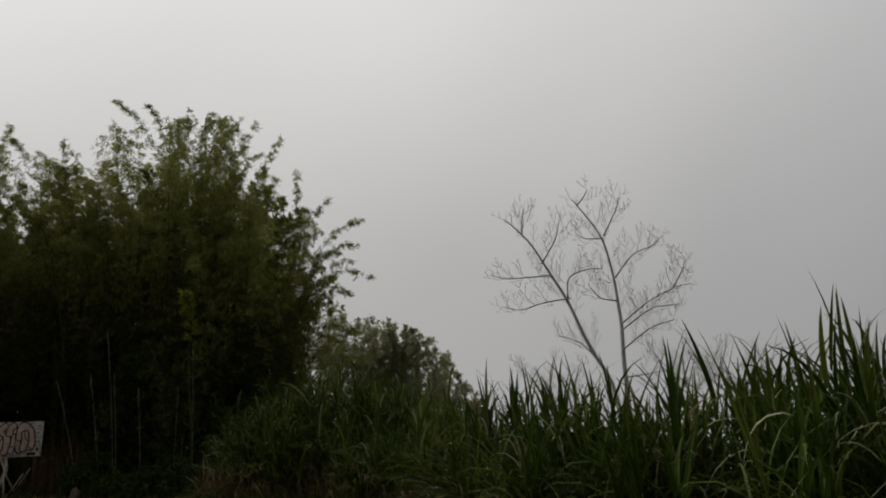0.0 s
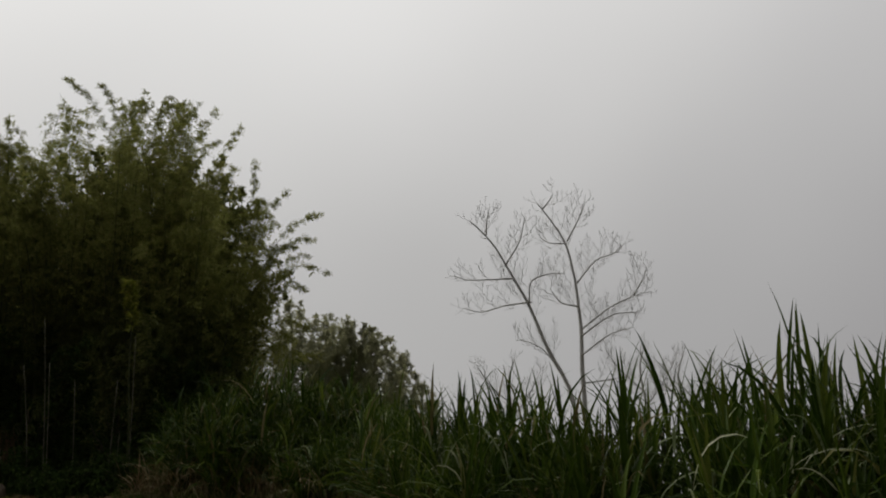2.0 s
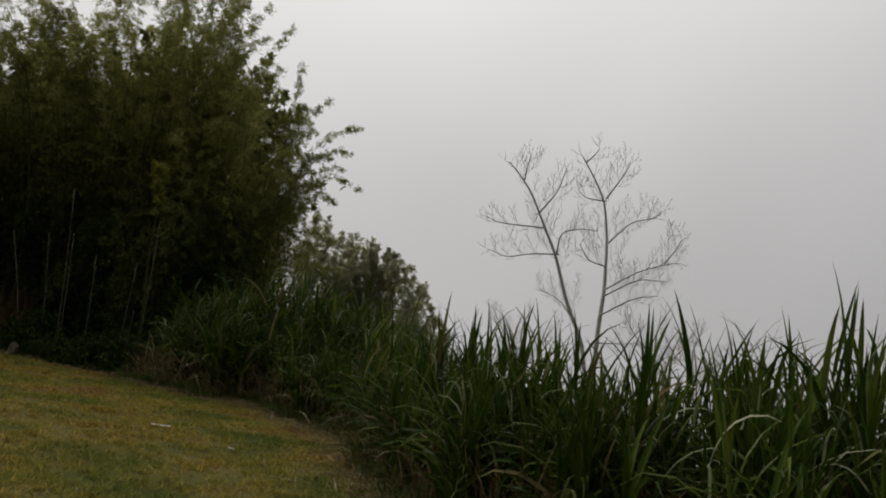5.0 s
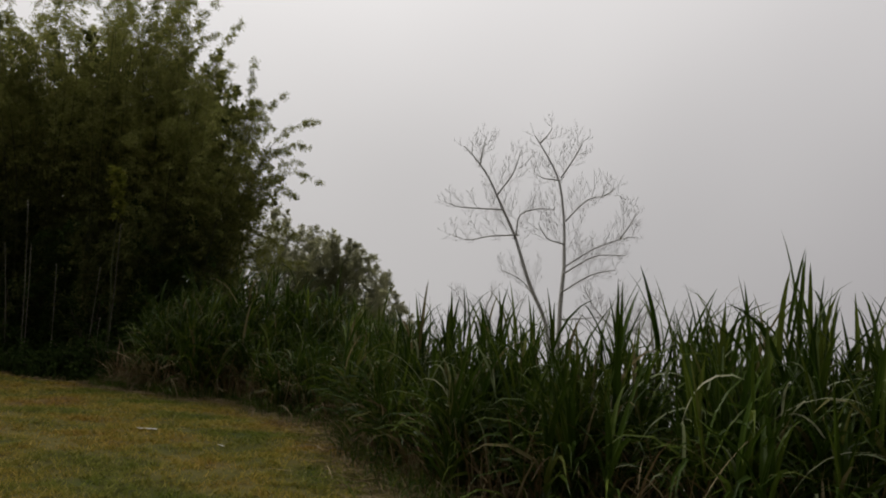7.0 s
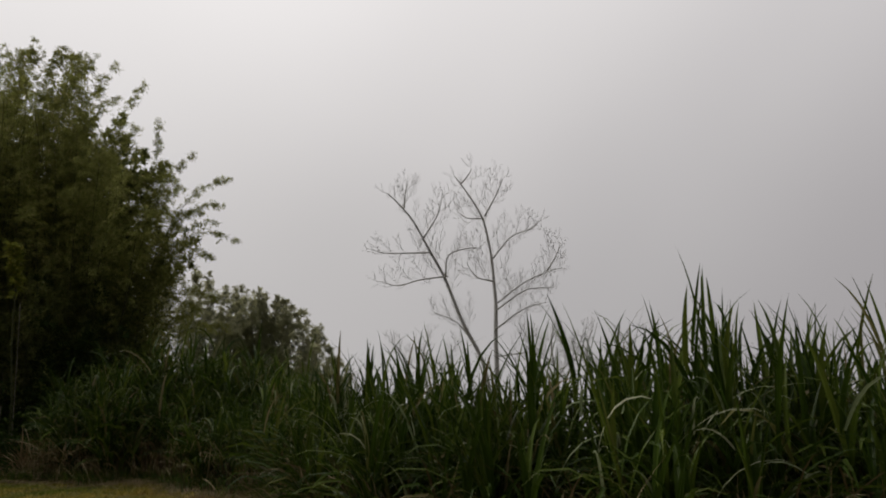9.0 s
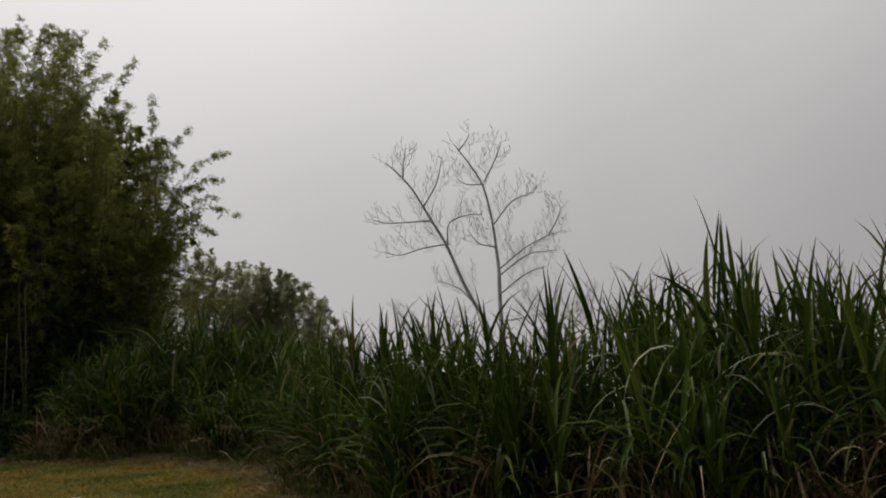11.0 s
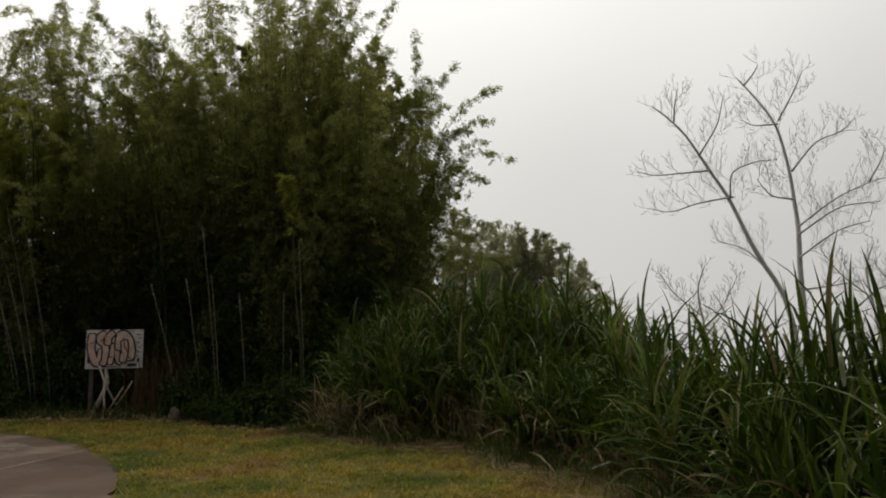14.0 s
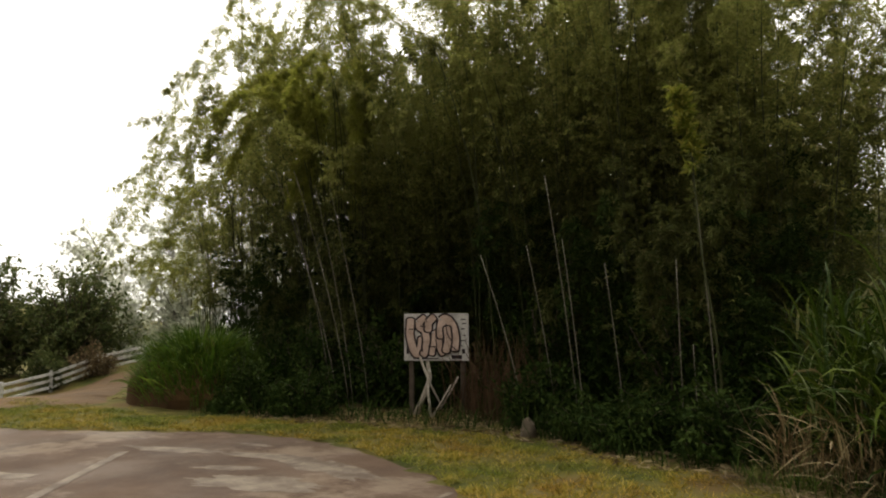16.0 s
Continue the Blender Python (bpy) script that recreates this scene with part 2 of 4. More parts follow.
def lawn_material():
    m, t, bsdf, out = material("lawn_soil")
    big = ramp_of(t, noise_of(t, 0.75, 4), [(0.34, (0.04, 0.05, 0.013)), (0.46, (0.072, 0.068, 0.02)), (0.56, (0.105, 0.088, 0.028)), (0.68, (0.098, 0.066, 0.028))])
    f = noise_of(t, 30, 6, 0.7)
    col = mix_of(t, 0.6, big, ramp_of(t, f, [(0.25, (0.7,) * 3), (0.7, (1.35,) * 3)]), "MULTIPLY")
    t.links.new(col, bsdf.inputs["Base Color"])
    bsdf.inputs["Roughness"].default_value = 0.95
    bsdf.inputs["Specular IOR Level"].default_value = 0.05
    lump = noise_of(t, 9, 5, 0.65)
    col = mix_of(t, 0.5, col, ramp_of(t, lump, [(0.3, (0.75,) * 3), (0.65, (1.25,) * 3)]), "MULTIPLY")
    t.links.new(col, bsdf.inputs["Base Color"])
    bump_of(t, bsdf, lump, 0.5, 0.05)
    return m


def asphalt_material():
    m, t, bsdf, out = material("damp_asphalt")
    base = ramp_of(t, noise_of(t, 0.5, 6, 0.65), [(0.3, (0.047, 0.029, 0.02)), (0.5, (0.075, 0.048, 0.033)), (0.7, (0.104, 0.069, 0.048))])
    worn = ramp_of(t, noise_of(t, 0.55, 8, 0.72), [(0.53, (0.0,) * 3), (0.6, (0.7,) * 3), (0.7, (1.0,) * 3)])
    col = mix_of(t, worn, base, (0.165, 0.125, 0.092))
    grit = noise_of(t, 60, 5, 0.7)
    col = mix_of(t, 0.5, col, ramp_of(t, grit, [(0.3, (0.6,) * 3), (0.7, (1.25,) * 3)]), "MULTIPLY")
    t.links.new(col, bsdf.inputs["Base Color"])
    wet = ramp_of(t, noise_of(t, 0.8, 4), [(0.4, (0.7,) * 3), (0.6, (0.92,) * 3)])
    bsdf.inputs["Specular IOR Level"].default_value = 0.12
    t.links.new(wet, bsdf.inputs["Roughness"])
    bump_of(t, bsdf, grit, 0.5, 0.006)
    return m


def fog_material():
    m, t, bsdf, out = material("fog_glow_ring")
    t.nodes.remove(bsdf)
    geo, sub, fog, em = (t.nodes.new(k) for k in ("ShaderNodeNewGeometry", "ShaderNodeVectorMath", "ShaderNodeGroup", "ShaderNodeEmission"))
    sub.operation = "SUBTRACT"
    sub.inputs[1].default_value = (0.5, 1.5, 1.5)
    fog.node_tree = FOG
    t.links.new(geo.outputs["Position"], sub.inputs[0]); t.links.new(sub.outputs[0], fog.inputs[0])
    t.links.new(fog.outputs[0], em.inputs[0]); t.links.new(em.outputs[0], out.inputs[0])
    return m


M_LAWN, M_ASPHALT, M_FOG = lawn_material(), asphalt_material(), fog_material()

# ---- mesh helpers ----
rng = np.random.default_rng(7)


def mesh_from(name, verts, faces, mat, smooth=False):
    me = bpy.data.meshes.new(name)
    me.from_pydata(np.asarray(verts, dtype=float), [], faces)
    if smooth:
        me.shade_smooth()
    me.materials.append(mat)
    return me


def part_mesh(name, me, parent, label="", kind=""):
    ob = new(name, me)
    ob.parent = parent
    return tagged(ob, label, kind=kind)


def part(name, bm, mat, parent, label=""):
    me = bpy.data.meshes.new(name)
    bm.to_mesh(me)
    bm.free()
    me.materials.append(mat)
    return part_mesh(name, me, parent, label)


def unit(v):
    return v / np.maximum(np.linalg.norm(v, axis=-1, keepdims=True), 1e-9)


def leaves(base, way, length, width, fold=0.25):
    """Lance-shaped leaves: four corners and a crease each."""
    side = unit(np.cross(way, unit(rng.normal(size=way.shape) * 0.6 + np.array([0, 0, 1.0]))))
    up = np.cross(side, way)
    L, W = length[:, None], width[:, None]
    mid = base + way * L * 0.38
    v = np.stack([base, mid + side * W * 0.5 + up * W * fold, base + way * L - up * L * 0.08, mid - side * W * 0.5 + up * W * fold], 1)
    n = len(base)
    i = np.arange(n)[:, None] * 4
    f = np.concatenate([i + np.array([0, 1, 2]), i + np.array([0, 2, 3])])
    return v.reshape(-1, 3), f


def blades(base, heading, length, width, start, bend, segs=5, twist=0.4):
    """Long arching grass blades: start is the angle from the upright at the foot, bend how far it goes over by the tip (radians)."""
    n = len(base)
    s = np.linspace(0, 1, segs + 1)
    ang = start[:, None] + bend[:, None] * s[None, :] ** 1.6
    step = length[:, None] / segs
    h = np.concatenate([np.zeros((n, 1)), np.cumsum(np.sin(ang[:, :-1]) * step, 1)], 1)
    z = np.concatenate([np.zeros((n, 1)), np.cumsum(np.cos(ang[:, :-1]) * step, 1)], 1)
    out = np.stack([np.cos(heading), np.sin(heading)], 1)
    side = np.stack([-out[:, 1], out[:, 0], np.zeros(n)], 1)
    tw = rng.normal(size=n) * twist
    side = side * np.cos(tw)[:, None] + np.array([0, 0, 1.0]) * np.sin(tw)[:, None]
    pts = base[:, None, :] + np.concatenate([out[:, None, :] * h[:, :, None], z[:, :, None]], 2)
    w = width[:, None] * np.minimum(1.0, 0.55 + 1.8 * s)[None, :] * (1 - s ** 2.2)[None, :] * 0.5
    out3 = np.concatenate([out, np.zeros((n, 1))], 1)
    sink = -np.cos(ang)[:, :-1, None] * out3[:, None] * w[:, :-1, None] * 0.4
    sink[..., 2] += np.sin(ang)[:, :-1] * w[:, :-1] * 0.4
    m = pts[:, :-1]
    a, c = m + side[:, None] * w[:, :-1, None] + sink, m - side[:, None] * w[:, :-1, None] + sink
    v = np.concatenate([np.stack([a, m, c], 2).reshape(n, -1, 3), pts[:, -1:]], 1)
    k = 3 * segs + 1
    i = np.arange(n)[:, None] * k
    f = []
    for j in range(segs - 1):
        for e in (0, 1):
            o = 3 * j + e
            f += [i + np.array([o, o + 1, o + 4]), i + np.array([o, o + 4, o + 3])]
    o = 3 * (segs - 1)
    f += [i + np.array([o, o + 1, o + 3]), i + np.array([o + 1, o + 2, o + 3])]
    return v.reshape(-1, 3), np.concatenate(f)


def tube(points, radii, sides=6):
    """A tapered tube along points, closed at its ends."""
    p = np.asarray(points, float)
    d = unit(np.gradient(p, axis=0))
    ref = np.where(np.abs(d[:, 2:3]) > 0.9, np.array([[1.0, 0, 0]]), np.array([[0, 0, 1.0]]))
    u = unit(np.cross(d, ref))
    w = np.cross(d, u)
    a = np.linspace(0, 2 * math.pi, sides, endpoint=False)
    r = np.asarray(radii, float)[:, None, None]
    ring = p[:, None] + r * (u[:, None] * np.cos(a)[None, :, None] + w[:, None] * np.sin(a)[None, :, None])
    n = len(p)
    f = []
    for i in range(n - 1):
        for j in range(sides):
            k = (j + 1) % sides
            f.append((i * sides + j, i * sides + k, (i + 1) * sides + k, (i + 1) * sides + j))
    f += [tuple(range(sides))[::-1], tuple((n - 1) * sides + j for j in range(sides))]
    return ring.reshape(-1, 3), f


def joined(pieces):
    vs, fs, o = [], [], 0
    for v, f in pieces:
        vs.append(v)
        fs += [tuple(int(k) + o for k in q) for q in f]
        o += len(v)
    return np.concatenate(vs), fs


def box(size, bevel=0.0, at=(0, 0, 0)):
    bm = bmesh.new()
    bmesh.ops.create_cube(bm, size=1)
    bmesh.ops.scale(bm, vec=size, verts=bm.verts)
    if bevel:
        bmesh.ops.bevel(bm, geom=bm.edges[:], offset=bevel, segments=2, affect="EDGES")
    bmesh.ops.translate(bm, vec=at, verts=bm.verts)
    return bm


# ---- ground ----
FRONT_X = [-9, -7, -5.2, -3.4, -1.1, -0.4, 0.6, 1.5, 3, 5, 9, 16]
FRONT_Y = [15.2, 14.4, 13.8, 13.4, 11.6, 9.4, 7.3, 6.3, 5.4, 4.9, 4.2, 3.2]
RIM_X = [-40, -14, -6, -2, 1, 4, 9, 20, 60]
RIM_Y = [34, 30, 22, 15.2, 10.3, 8.3, 7.0, 5.0, 0]
ASPHALT = [(-60, 4.5), (-30, 7.6), (-22, 9.8), (-17.6, 10.8), (-16, 11.7), (-14.4, 12.8), (-12.7, 13.15), (-11.2, 12.9), (-9.8, 12.4), (-8.6, 11.7), (-7.2, 10.7), (-4.4, 7.6), (-2.8, 5.9), (-1.4, 3.4), (-0.4, 0), (0.4, -6), (2, -40), (-60, -40)]


def front_of(x):
    return np.interp(x, FRONT_X, FRONT_Y)


def thicket_edge(x):
    return np.interp(x, [-23, -17.5, -14.5, -13.5, -12.4, -10.4, -9.3, -8.2, -6.6], [12.9, 13.0, 14.1, 14.4, 14.75, 15.0, 14.7, 14.2, 14.1])


def inside(x, y, poly):
    hit = np.zeros(np.shape(x), bool)
    for (x0, y0), (x1, y1) in zip(poly, poly[1:] + poly[:1]):
        if y0 != y1:
            hit ^= ((y0 > y) != (y1 > y)) & (x < (x1 - x0) * (y - y0) / (y1 - y0) + x0)
    return hit


def ground_z(x, y):
    x, y = np.asarray(x, float), np.asarray(y, float)
    d = np.maximum(y - np.interp(x, RIM_X, RIM_Y), 0)
    fall = -0.62 * d * d / (d + 1.2)
    z = 34 * np.tanh(fall / 34)
    z = z - 0.6 * np.exp(-((x + 28) ** 2 + (y - 13.5) ** 2) / 8) + 0.45 * np.exp(-((x + 28.5) ** 2 + (y - 19) ** 2) / 10)
    z = z + 0.08 * np.clip(-x - 27, 0, 60) * np.clip((y - 16) / 8, 0, 1)
    lumps = 0.016 * np.sin(2.3 * x + 0.7 * y) * np.sin(1.9 * y - 0.6 * x) + 0.01 * np.sin(5.1 * x - 2.2 * y)
    return z + np.where(inside(x, y, ASPHALT), -0.05, 0.022 + lumps)


def axis_steps(lo, hi, step, far):
    mid = np.arange(lo, hi + 1e-6, step)
    out = step * 1.35 ** np.arange(1, 40)
    out = np.cumsum(out)
    out = out[out < far]
    return np.concatenate([lo - out[::-1], mid, hi + out])


gx, gy = axis_steps(-31, 12, 0.3, 700), axis_steps(-4, 27, 0.3, 700)
GX, GY = np.meshgrid(gx, gy)
gv = np.stack([GX, GY, ground_z(GX, GY)], 2).reshape(-1, 3)
nx, ny = len(gx), len(gy)
idx = np.arange(nx * ny).reshape(ny, nx)
gf = np.stack([idx[:-1, :-1], idx[:-1, 1:], idx[1:, 1:], idx[1:, :-1]], 2).reshape(-1, 4)
ground = tagged(new("ground", mesh_from("ground", gv, gf, M_LAWN, True)), "patchy yellow-green mown lawn over uneven soil", "lawn", kind="structure")


def asphalt_sheet():
    bm = bmesh.new()
    r = random.Random(3)
    pts = []
    for (x0, y0), (x1, y1) in zip(ASPHALT, ASPHALT[1:] + ASPHALT[:1]):
        n = max(1, int(math.hypot(x1 - x0, y1 - y0) / 0.22)) if max(abs(x0), abs(x1)) < 31 and min(y0, y1) > -8 else 1
        for i in range(n):
            k = i / n
            j = 0.11 if n > 1 else 0
            pts.append((x0 + (x1 - x0) * k + r.uniform(-j, j), y0 + (y1 - y0) * k + r.uniform(-j, j)))
    top = bm.faces.new([bm.verts.new((x, y, 0.0)) for x, y in pts])
    low = bmesh.ops.extrude_face_region(bm, geom=[top])
    bmesh.ops.translate(bm, vec=(0, 0, -0.06), verts=[g for g in low["geom"] if isinstance(g, bmesh.types.BMVert)])
    bmesh.ops.recalc_face_normals(bm, faces=bm.faces)
    me = bpy.data.meshes.new("road")
    bm.to_mesh(me)
    bm.free()
    me.materials.append(M_ASPHALT)
    return tagged(new("road", me), "worn damp brown-grey asphalt with pale patches", "road", kind="structure")


asphalt_sheet()

def road_patch(cx, cy, a, b, turn, seed):
    """A thin worn patch with a ragged outline."""
    n = 72
    c, s0 = math.cos(radians(turn)), math.sin(radians(turn))
    v = [(cx, cy, 0.005)]
    for i in range(n):
        k = 2 * math.pi * i / n
        r = 1 + 0.45 * noise.noise(Vector((2 * math.cos(k), 2 * math.sin(k), seed * 3.1))) + 0.3 * noise.noise(Vector((6 * math.cos(k), 6 * math.sin(k), seed * 1.7)))
        x, y = a * r * math.cos(k), b * r * math.sin(k)
        v.append((cx + x * c - y * s0, cy + x * s0 + y * c, 0.004))
    f = [(0, 1 + i, 1 + (i + 1) % n) for i in range(n)]
    return tagged(new("road_patch", mesh_from("road_patch", v, f, M_CEMENT)), "pale worn cement patch in the asphalt", "road patch", kind="structure")


for k, (x, y, a, b, turn) in enumerate(((-10.95, 11.95, 0.98, 0.26, -4), (-12.1, 11.95, 0.7, 0.17, 18), (-13.6, 11.45, 0.72, 0.17, 20), (-13.0, 12.35, 0.3, 0.08, 12), (-13.6, 9.4, 0.4, 0.14, 20), (-9.8, 10.6, 0.2, 0.07, 10), (-11.0, 10.9, 0.85, 0.28, 25), (-11.9, 11.2, 0.4, 0.12, 30), (-15.2, 11.6, 0.3, 0.07, 20))):
    road_patch(x, y, a, b, turn, k)


def road_line(p, q, width):
    p, q = Vector((*p, 0.006)), Vector((*q, 0.006))
    side = (q - p).cross(Vector((0, 0, 1))).normalized() * width / 2
    v, f, n = [], [], 30
    for i in range(n + 1):
        m = p.lerp(q, i / n)
        w = 1 + 0.5 * noise.noise(Vector((i * 0.9, p.x, 0)))
        v += [m + side * w, m - side * w]
    for i in range(n):
        f.append((2 * i, 2 * i + 1, 2 * i + 3, 2 * i + 2))
    return tagged(new("road_line", mesh_from("road_line", [tuple(k) for k in v], f, M_CEMENT)), "faded pale line across the asphalt", "road line", kind="structure")


road_line((-9.0, 11.9), (-8.8, 9.6), 0.07)
road_line((-14.0, 10.95), (-11.6, 8.6), 0.13)

# dirt track that climbs away between the rail fence and the grassy bank
track = [(-19.2, 11.9), (-22.5, 12.6), (-25, 14.6), (-26.2, 17.5), (-26, 22), (-24, 28)]


def dirt_track():
    p = np.array(track)
    s = np.linspace(0, len(p) - 1, 40)
    c = np.stack([np.interp(s, range(len(p)), p[:, k]) for k in (0, 1)], 1)
    d = unit(np.gradient(c, axis=0))
    n = np.stack([-d[:, 1], d[:, 0]], 1)
    across = np.linspace(-1.9, 1.9, 11)
    q = c[:, None] + n[:, None] * (across[None, :, None] + 0.18 * np.sin(s * 4)[:, None, None])
    z = ground_z(q[..., 0], q[..., 1]) + 0.03 - 0.02 * np.cos(across * 3.3)[None, :] - 0.16 * np.clip(1 - s / 0.5, 0, 1)[:, None] - 0.1 * np.clip(np.abs(across) - 1.4, 0, 1)[None, :]
    v = np.concatenate([q, z[..., None]], 2).reshape(-1, 3)
    k = np.arange(40 * 11).reshape(40, 11)
    f = np.stack([k[:-1, :-1], k[:-1, 1:], k[1:, 1:], k[1:, :-1]], 2).reshape(-1, 4)
    return tagged(new("dirt_road", mesh_from("dirt_road", v, f, M_DIRT, True)), "reddish brown dirt track climbing away", "dirt road", kind="structure")


dirt_track()


# Backdrop ring emits the sky's colours, standing in for fog over the valley.
def fog_glow_ring():
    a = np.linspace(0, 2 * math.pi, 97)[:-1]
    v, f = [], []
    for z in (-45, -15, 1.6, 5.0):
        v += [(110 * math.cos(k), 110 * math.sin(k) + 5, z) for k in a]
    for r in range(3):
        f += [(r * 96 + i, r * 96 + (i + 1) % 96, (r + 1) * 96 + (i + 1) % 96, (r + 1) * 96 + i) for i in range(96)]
    return tagged(new("backdrop", mesh_from("backdrop", v, f, M_FOG)), "glowing backdrop ring in pale grey fog colours closing off the valley", "fog", kind="structure")


fog_glow_ring()

# ---- bamboo ----
rng = np.random.default_rng(11)


def culm_line(base, tip_dir, height, reach, droop, n=12):
    t = np.linspace(0, 1, n)
    r = reach * (0.12 * t + 0.88 * t ** 2.6)
    z = t - droop * t ** 4
    z = height * z / z.max()
    wob = 0.05 * np.sin(t * 9 + base[0] * 3)
    return np.stack([base[0] + tip_dir[0] * r + wob, base[1] + tip_dir[1] * r, base[2] + z], 1)


def sprays(lines, low, per_m, nodes, fan, spread, leaf_len, thin_tip=0.14, broad=0.26):
    """Branches off each culm, hung with fans of leaves at their nodes. Gives the leaves and how far up its culm each one hangs."""
    starts, ways, lens, highs = [], [], [], []
    for line, lo in zip(lines, low):
        seg = np.linalg.norm(np.diff(line, axis=0), axis=1)
        s = np.concatenate([[0], np.cumsum(seg)])
        total = s[-1]
        n = max(3, int((1 - lo) * total * per_m))
        u = lo + (1 - lo) * rng.random(n) ** 0.8
        p = np.stack([np.interp(u * total, s, line[:, k]) for k in range(3)], 1)
        tan = unit(np.stack([np.interp(u * total, s, np.gradient(line[:, k])) for k in range(3)], 1))
        side = rng.normal(size=(n, 3))
        side[:, 2] *= 0.4
        way = unit(unit(side) + tan * rng.uniform(0.1, 0.9, n)[:, None])
        shape = np.clip((u - lo) / 0.22, 0.3, 1) * np.clip((1.03 - u) / 0.55, thin_tip, 1)
        starts.append(p), ways.append(way), lens.append(spread * shape * rng.uniform(0.5, 1.25, n)), highs.append(u)
    S, W, L, U = (np.concatenate(k) for k in (starts, ways, lens, highs))
    i = np.repeat(np.arange(len(S)), nodes)
    s = rng.uniform(0.1, 1.0, len(i)) ** 1.15
    pos = S[i] + W[i] * (L[i] * s)[:, None]
    pos[:, 2] -= 0.5 * L[i] * s ** 2
    pos += rng.normal(size=pos.shape) * 0.03
    j = np.repeat(np.arange(len(pos)), fan)
    way = W[i][j] * 0.75 + rng.normal(size=(len(j), 3)) * 0.5
    way[:, 2] -= 0.3
    ln = leaf_len * rng.uniform(0.6, 1.3, len(j)) * (1.18 - 0.32 * U[i][j])
    return pos[j] + rng.normal(size=(len(j), 3)) * 0.02, unit(way), ln, ln * rng.uniform(0.8, 1.25, len(j)) * broad, U[i][j]


TOP_X = [-28, -26, -24, -22, -20.4, -17.2, -15.5, -14.3, -13.4, -12.6, -10.5, -8.6, -7.6, -6.4, -5.4, -4.4, -3.6]
TOP_Z = [5.5, 7.0, 9.5, 11.4, 12.3, 11.9, 10.9, 10.3, 11.6, 12.6, 12.2, 11.6, 10.2, 9.2, 8.1, 6.6, 4.4]
FAR_X = [-14, -9.7, -6.7, -5.2, -4.1, -3.0, -2.0]
FAR_Z = [9.2, 8.0, 7.2, 6.1, 4.9, 3.6, 2.2]


def thicket_top(x, y):
    """Height of the bamboo's skyline over the plan: it falls off towards the valley, and far clumps follow the slope down."""
    if y > 30:
        return float(np.interp(x, FAR_X, FAR_Z))
    return 1.5 + (float(np.interp(x, TOP_X, TOP_Z)) - 1.5) * (y - 1) / 18


def bamboo_clump(at, radius, culms, share, lean, droop=0.16, aim=None, low=(0.28, 0.42), per_m=12, nodes=9, fan=3, spread=1.3, leaf_len=0.11, mat=M_BAMBOO_LEAF, tip_mat=None, culm_mat=M_CULM, label="", thick=0.016, broad=0.23, tips=None, heights=None):
    """A clump of culms that arch outwards. share: how much of the skyline's height each culm reaches; tips: the ends of single shoots, as (x, y, z, droop)."""
    top = new("bamboo_clump")
    z0 = float(ground_z(at[0], at[1]))
    top.location = (at[0], at[1], z0)
    lines, lows = [], []
    for i in range(len(tips) if tips else culms):
        a = rng.uniform(0, 2 * math.pi)
        r = radius * math.sqrt(rng.random())
        b = (r * math.cos(a), r * math.sin(a) * 0.8, -0.1)
        if tips:
            x, y, z, sag = tips[i]
            out = np.array([x - at[0] - b[0], y - at[1] - b[1]])
            reach, h = np.linalg.norm(out), z - z0 + 0.1
        else:
            out = np.array([math.cos(a), math.sin(a)]) * (0.25 + r / radius)
            if aim:
                out = out * 0.6 + np.array(aim)
            out = out + rng.normal(size=2) * 0.25
            reach = np.linalg.norm(out) * lean * rng.uniform(0.5, 1.2)
            way = out / max(np.linalg.norm(out), 1e-6)
            h = rng.uniform(*heights) if heights else (thicket_top(at[0] + b[0] + way[0] * reach, at[1] + b[1] + way[1] * reach) - z0) * rng.uniform(*share)
            sag = droop * rng.uniform(0.5, 1.5)
        line = culm_line(b, out / max(np.linalg.norm(out), 1e-6), h, reach, sag)
        lines.append(line)
        lows.append(rng.uniform(*low))
        tr = thick * rng.uniform(0.7, 1.2)
        v, f = tube(line, tr * np.linspace(1, 0.15, len(line)), 5)
        part_mesh("culm", mesh_from("culm", v, f, culm_mat, True), top)
    pos, way, ln, wd, high = sprays(lines, lows, per_m, nodes, fan, spread, leaf_len, broad=broad)
    # Leaves above mid-culm get a lighter colour: yellow-green tips plus painted fog veil.
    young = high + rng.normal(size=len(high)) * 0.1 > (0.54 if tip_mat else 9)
    v, f = leaves(pos[~young], way[~young], ln[~young], wd[~young])
    part_mesh("foliage", mesh_from("foliage", v, f, mat), top, kind="stuff")
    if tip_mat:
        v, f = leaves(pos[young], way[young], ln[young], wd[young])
        part_mesh("crown_foliage", mesh_from("crown_foliage", v, f, tip_mat), top, "yellow-green leaves at the tips, lightened further to stand for fog", kind="stuff")
    return tagged(top, label, "bamboo", "bamboo thicket")


DARK = "dense olive-green bamboo clump with arching feathery tops"
BACK = "dark bamboo clump closing the back of the thicket"
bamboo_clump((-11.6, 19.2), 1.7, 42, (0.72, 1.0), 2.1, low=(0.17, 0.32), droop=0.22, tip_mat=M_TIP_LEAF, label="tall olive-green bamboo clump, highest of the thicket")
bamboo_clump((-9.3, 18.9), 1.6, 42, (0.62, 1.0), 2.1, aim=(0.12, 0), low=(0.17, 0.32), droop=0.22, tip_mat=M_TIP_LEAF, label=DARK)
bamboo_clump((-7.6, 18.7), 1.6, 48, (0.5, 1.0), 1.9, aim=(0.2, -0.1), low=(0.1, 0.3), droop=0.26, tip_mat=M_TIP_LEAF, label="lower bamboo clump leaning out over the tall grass")
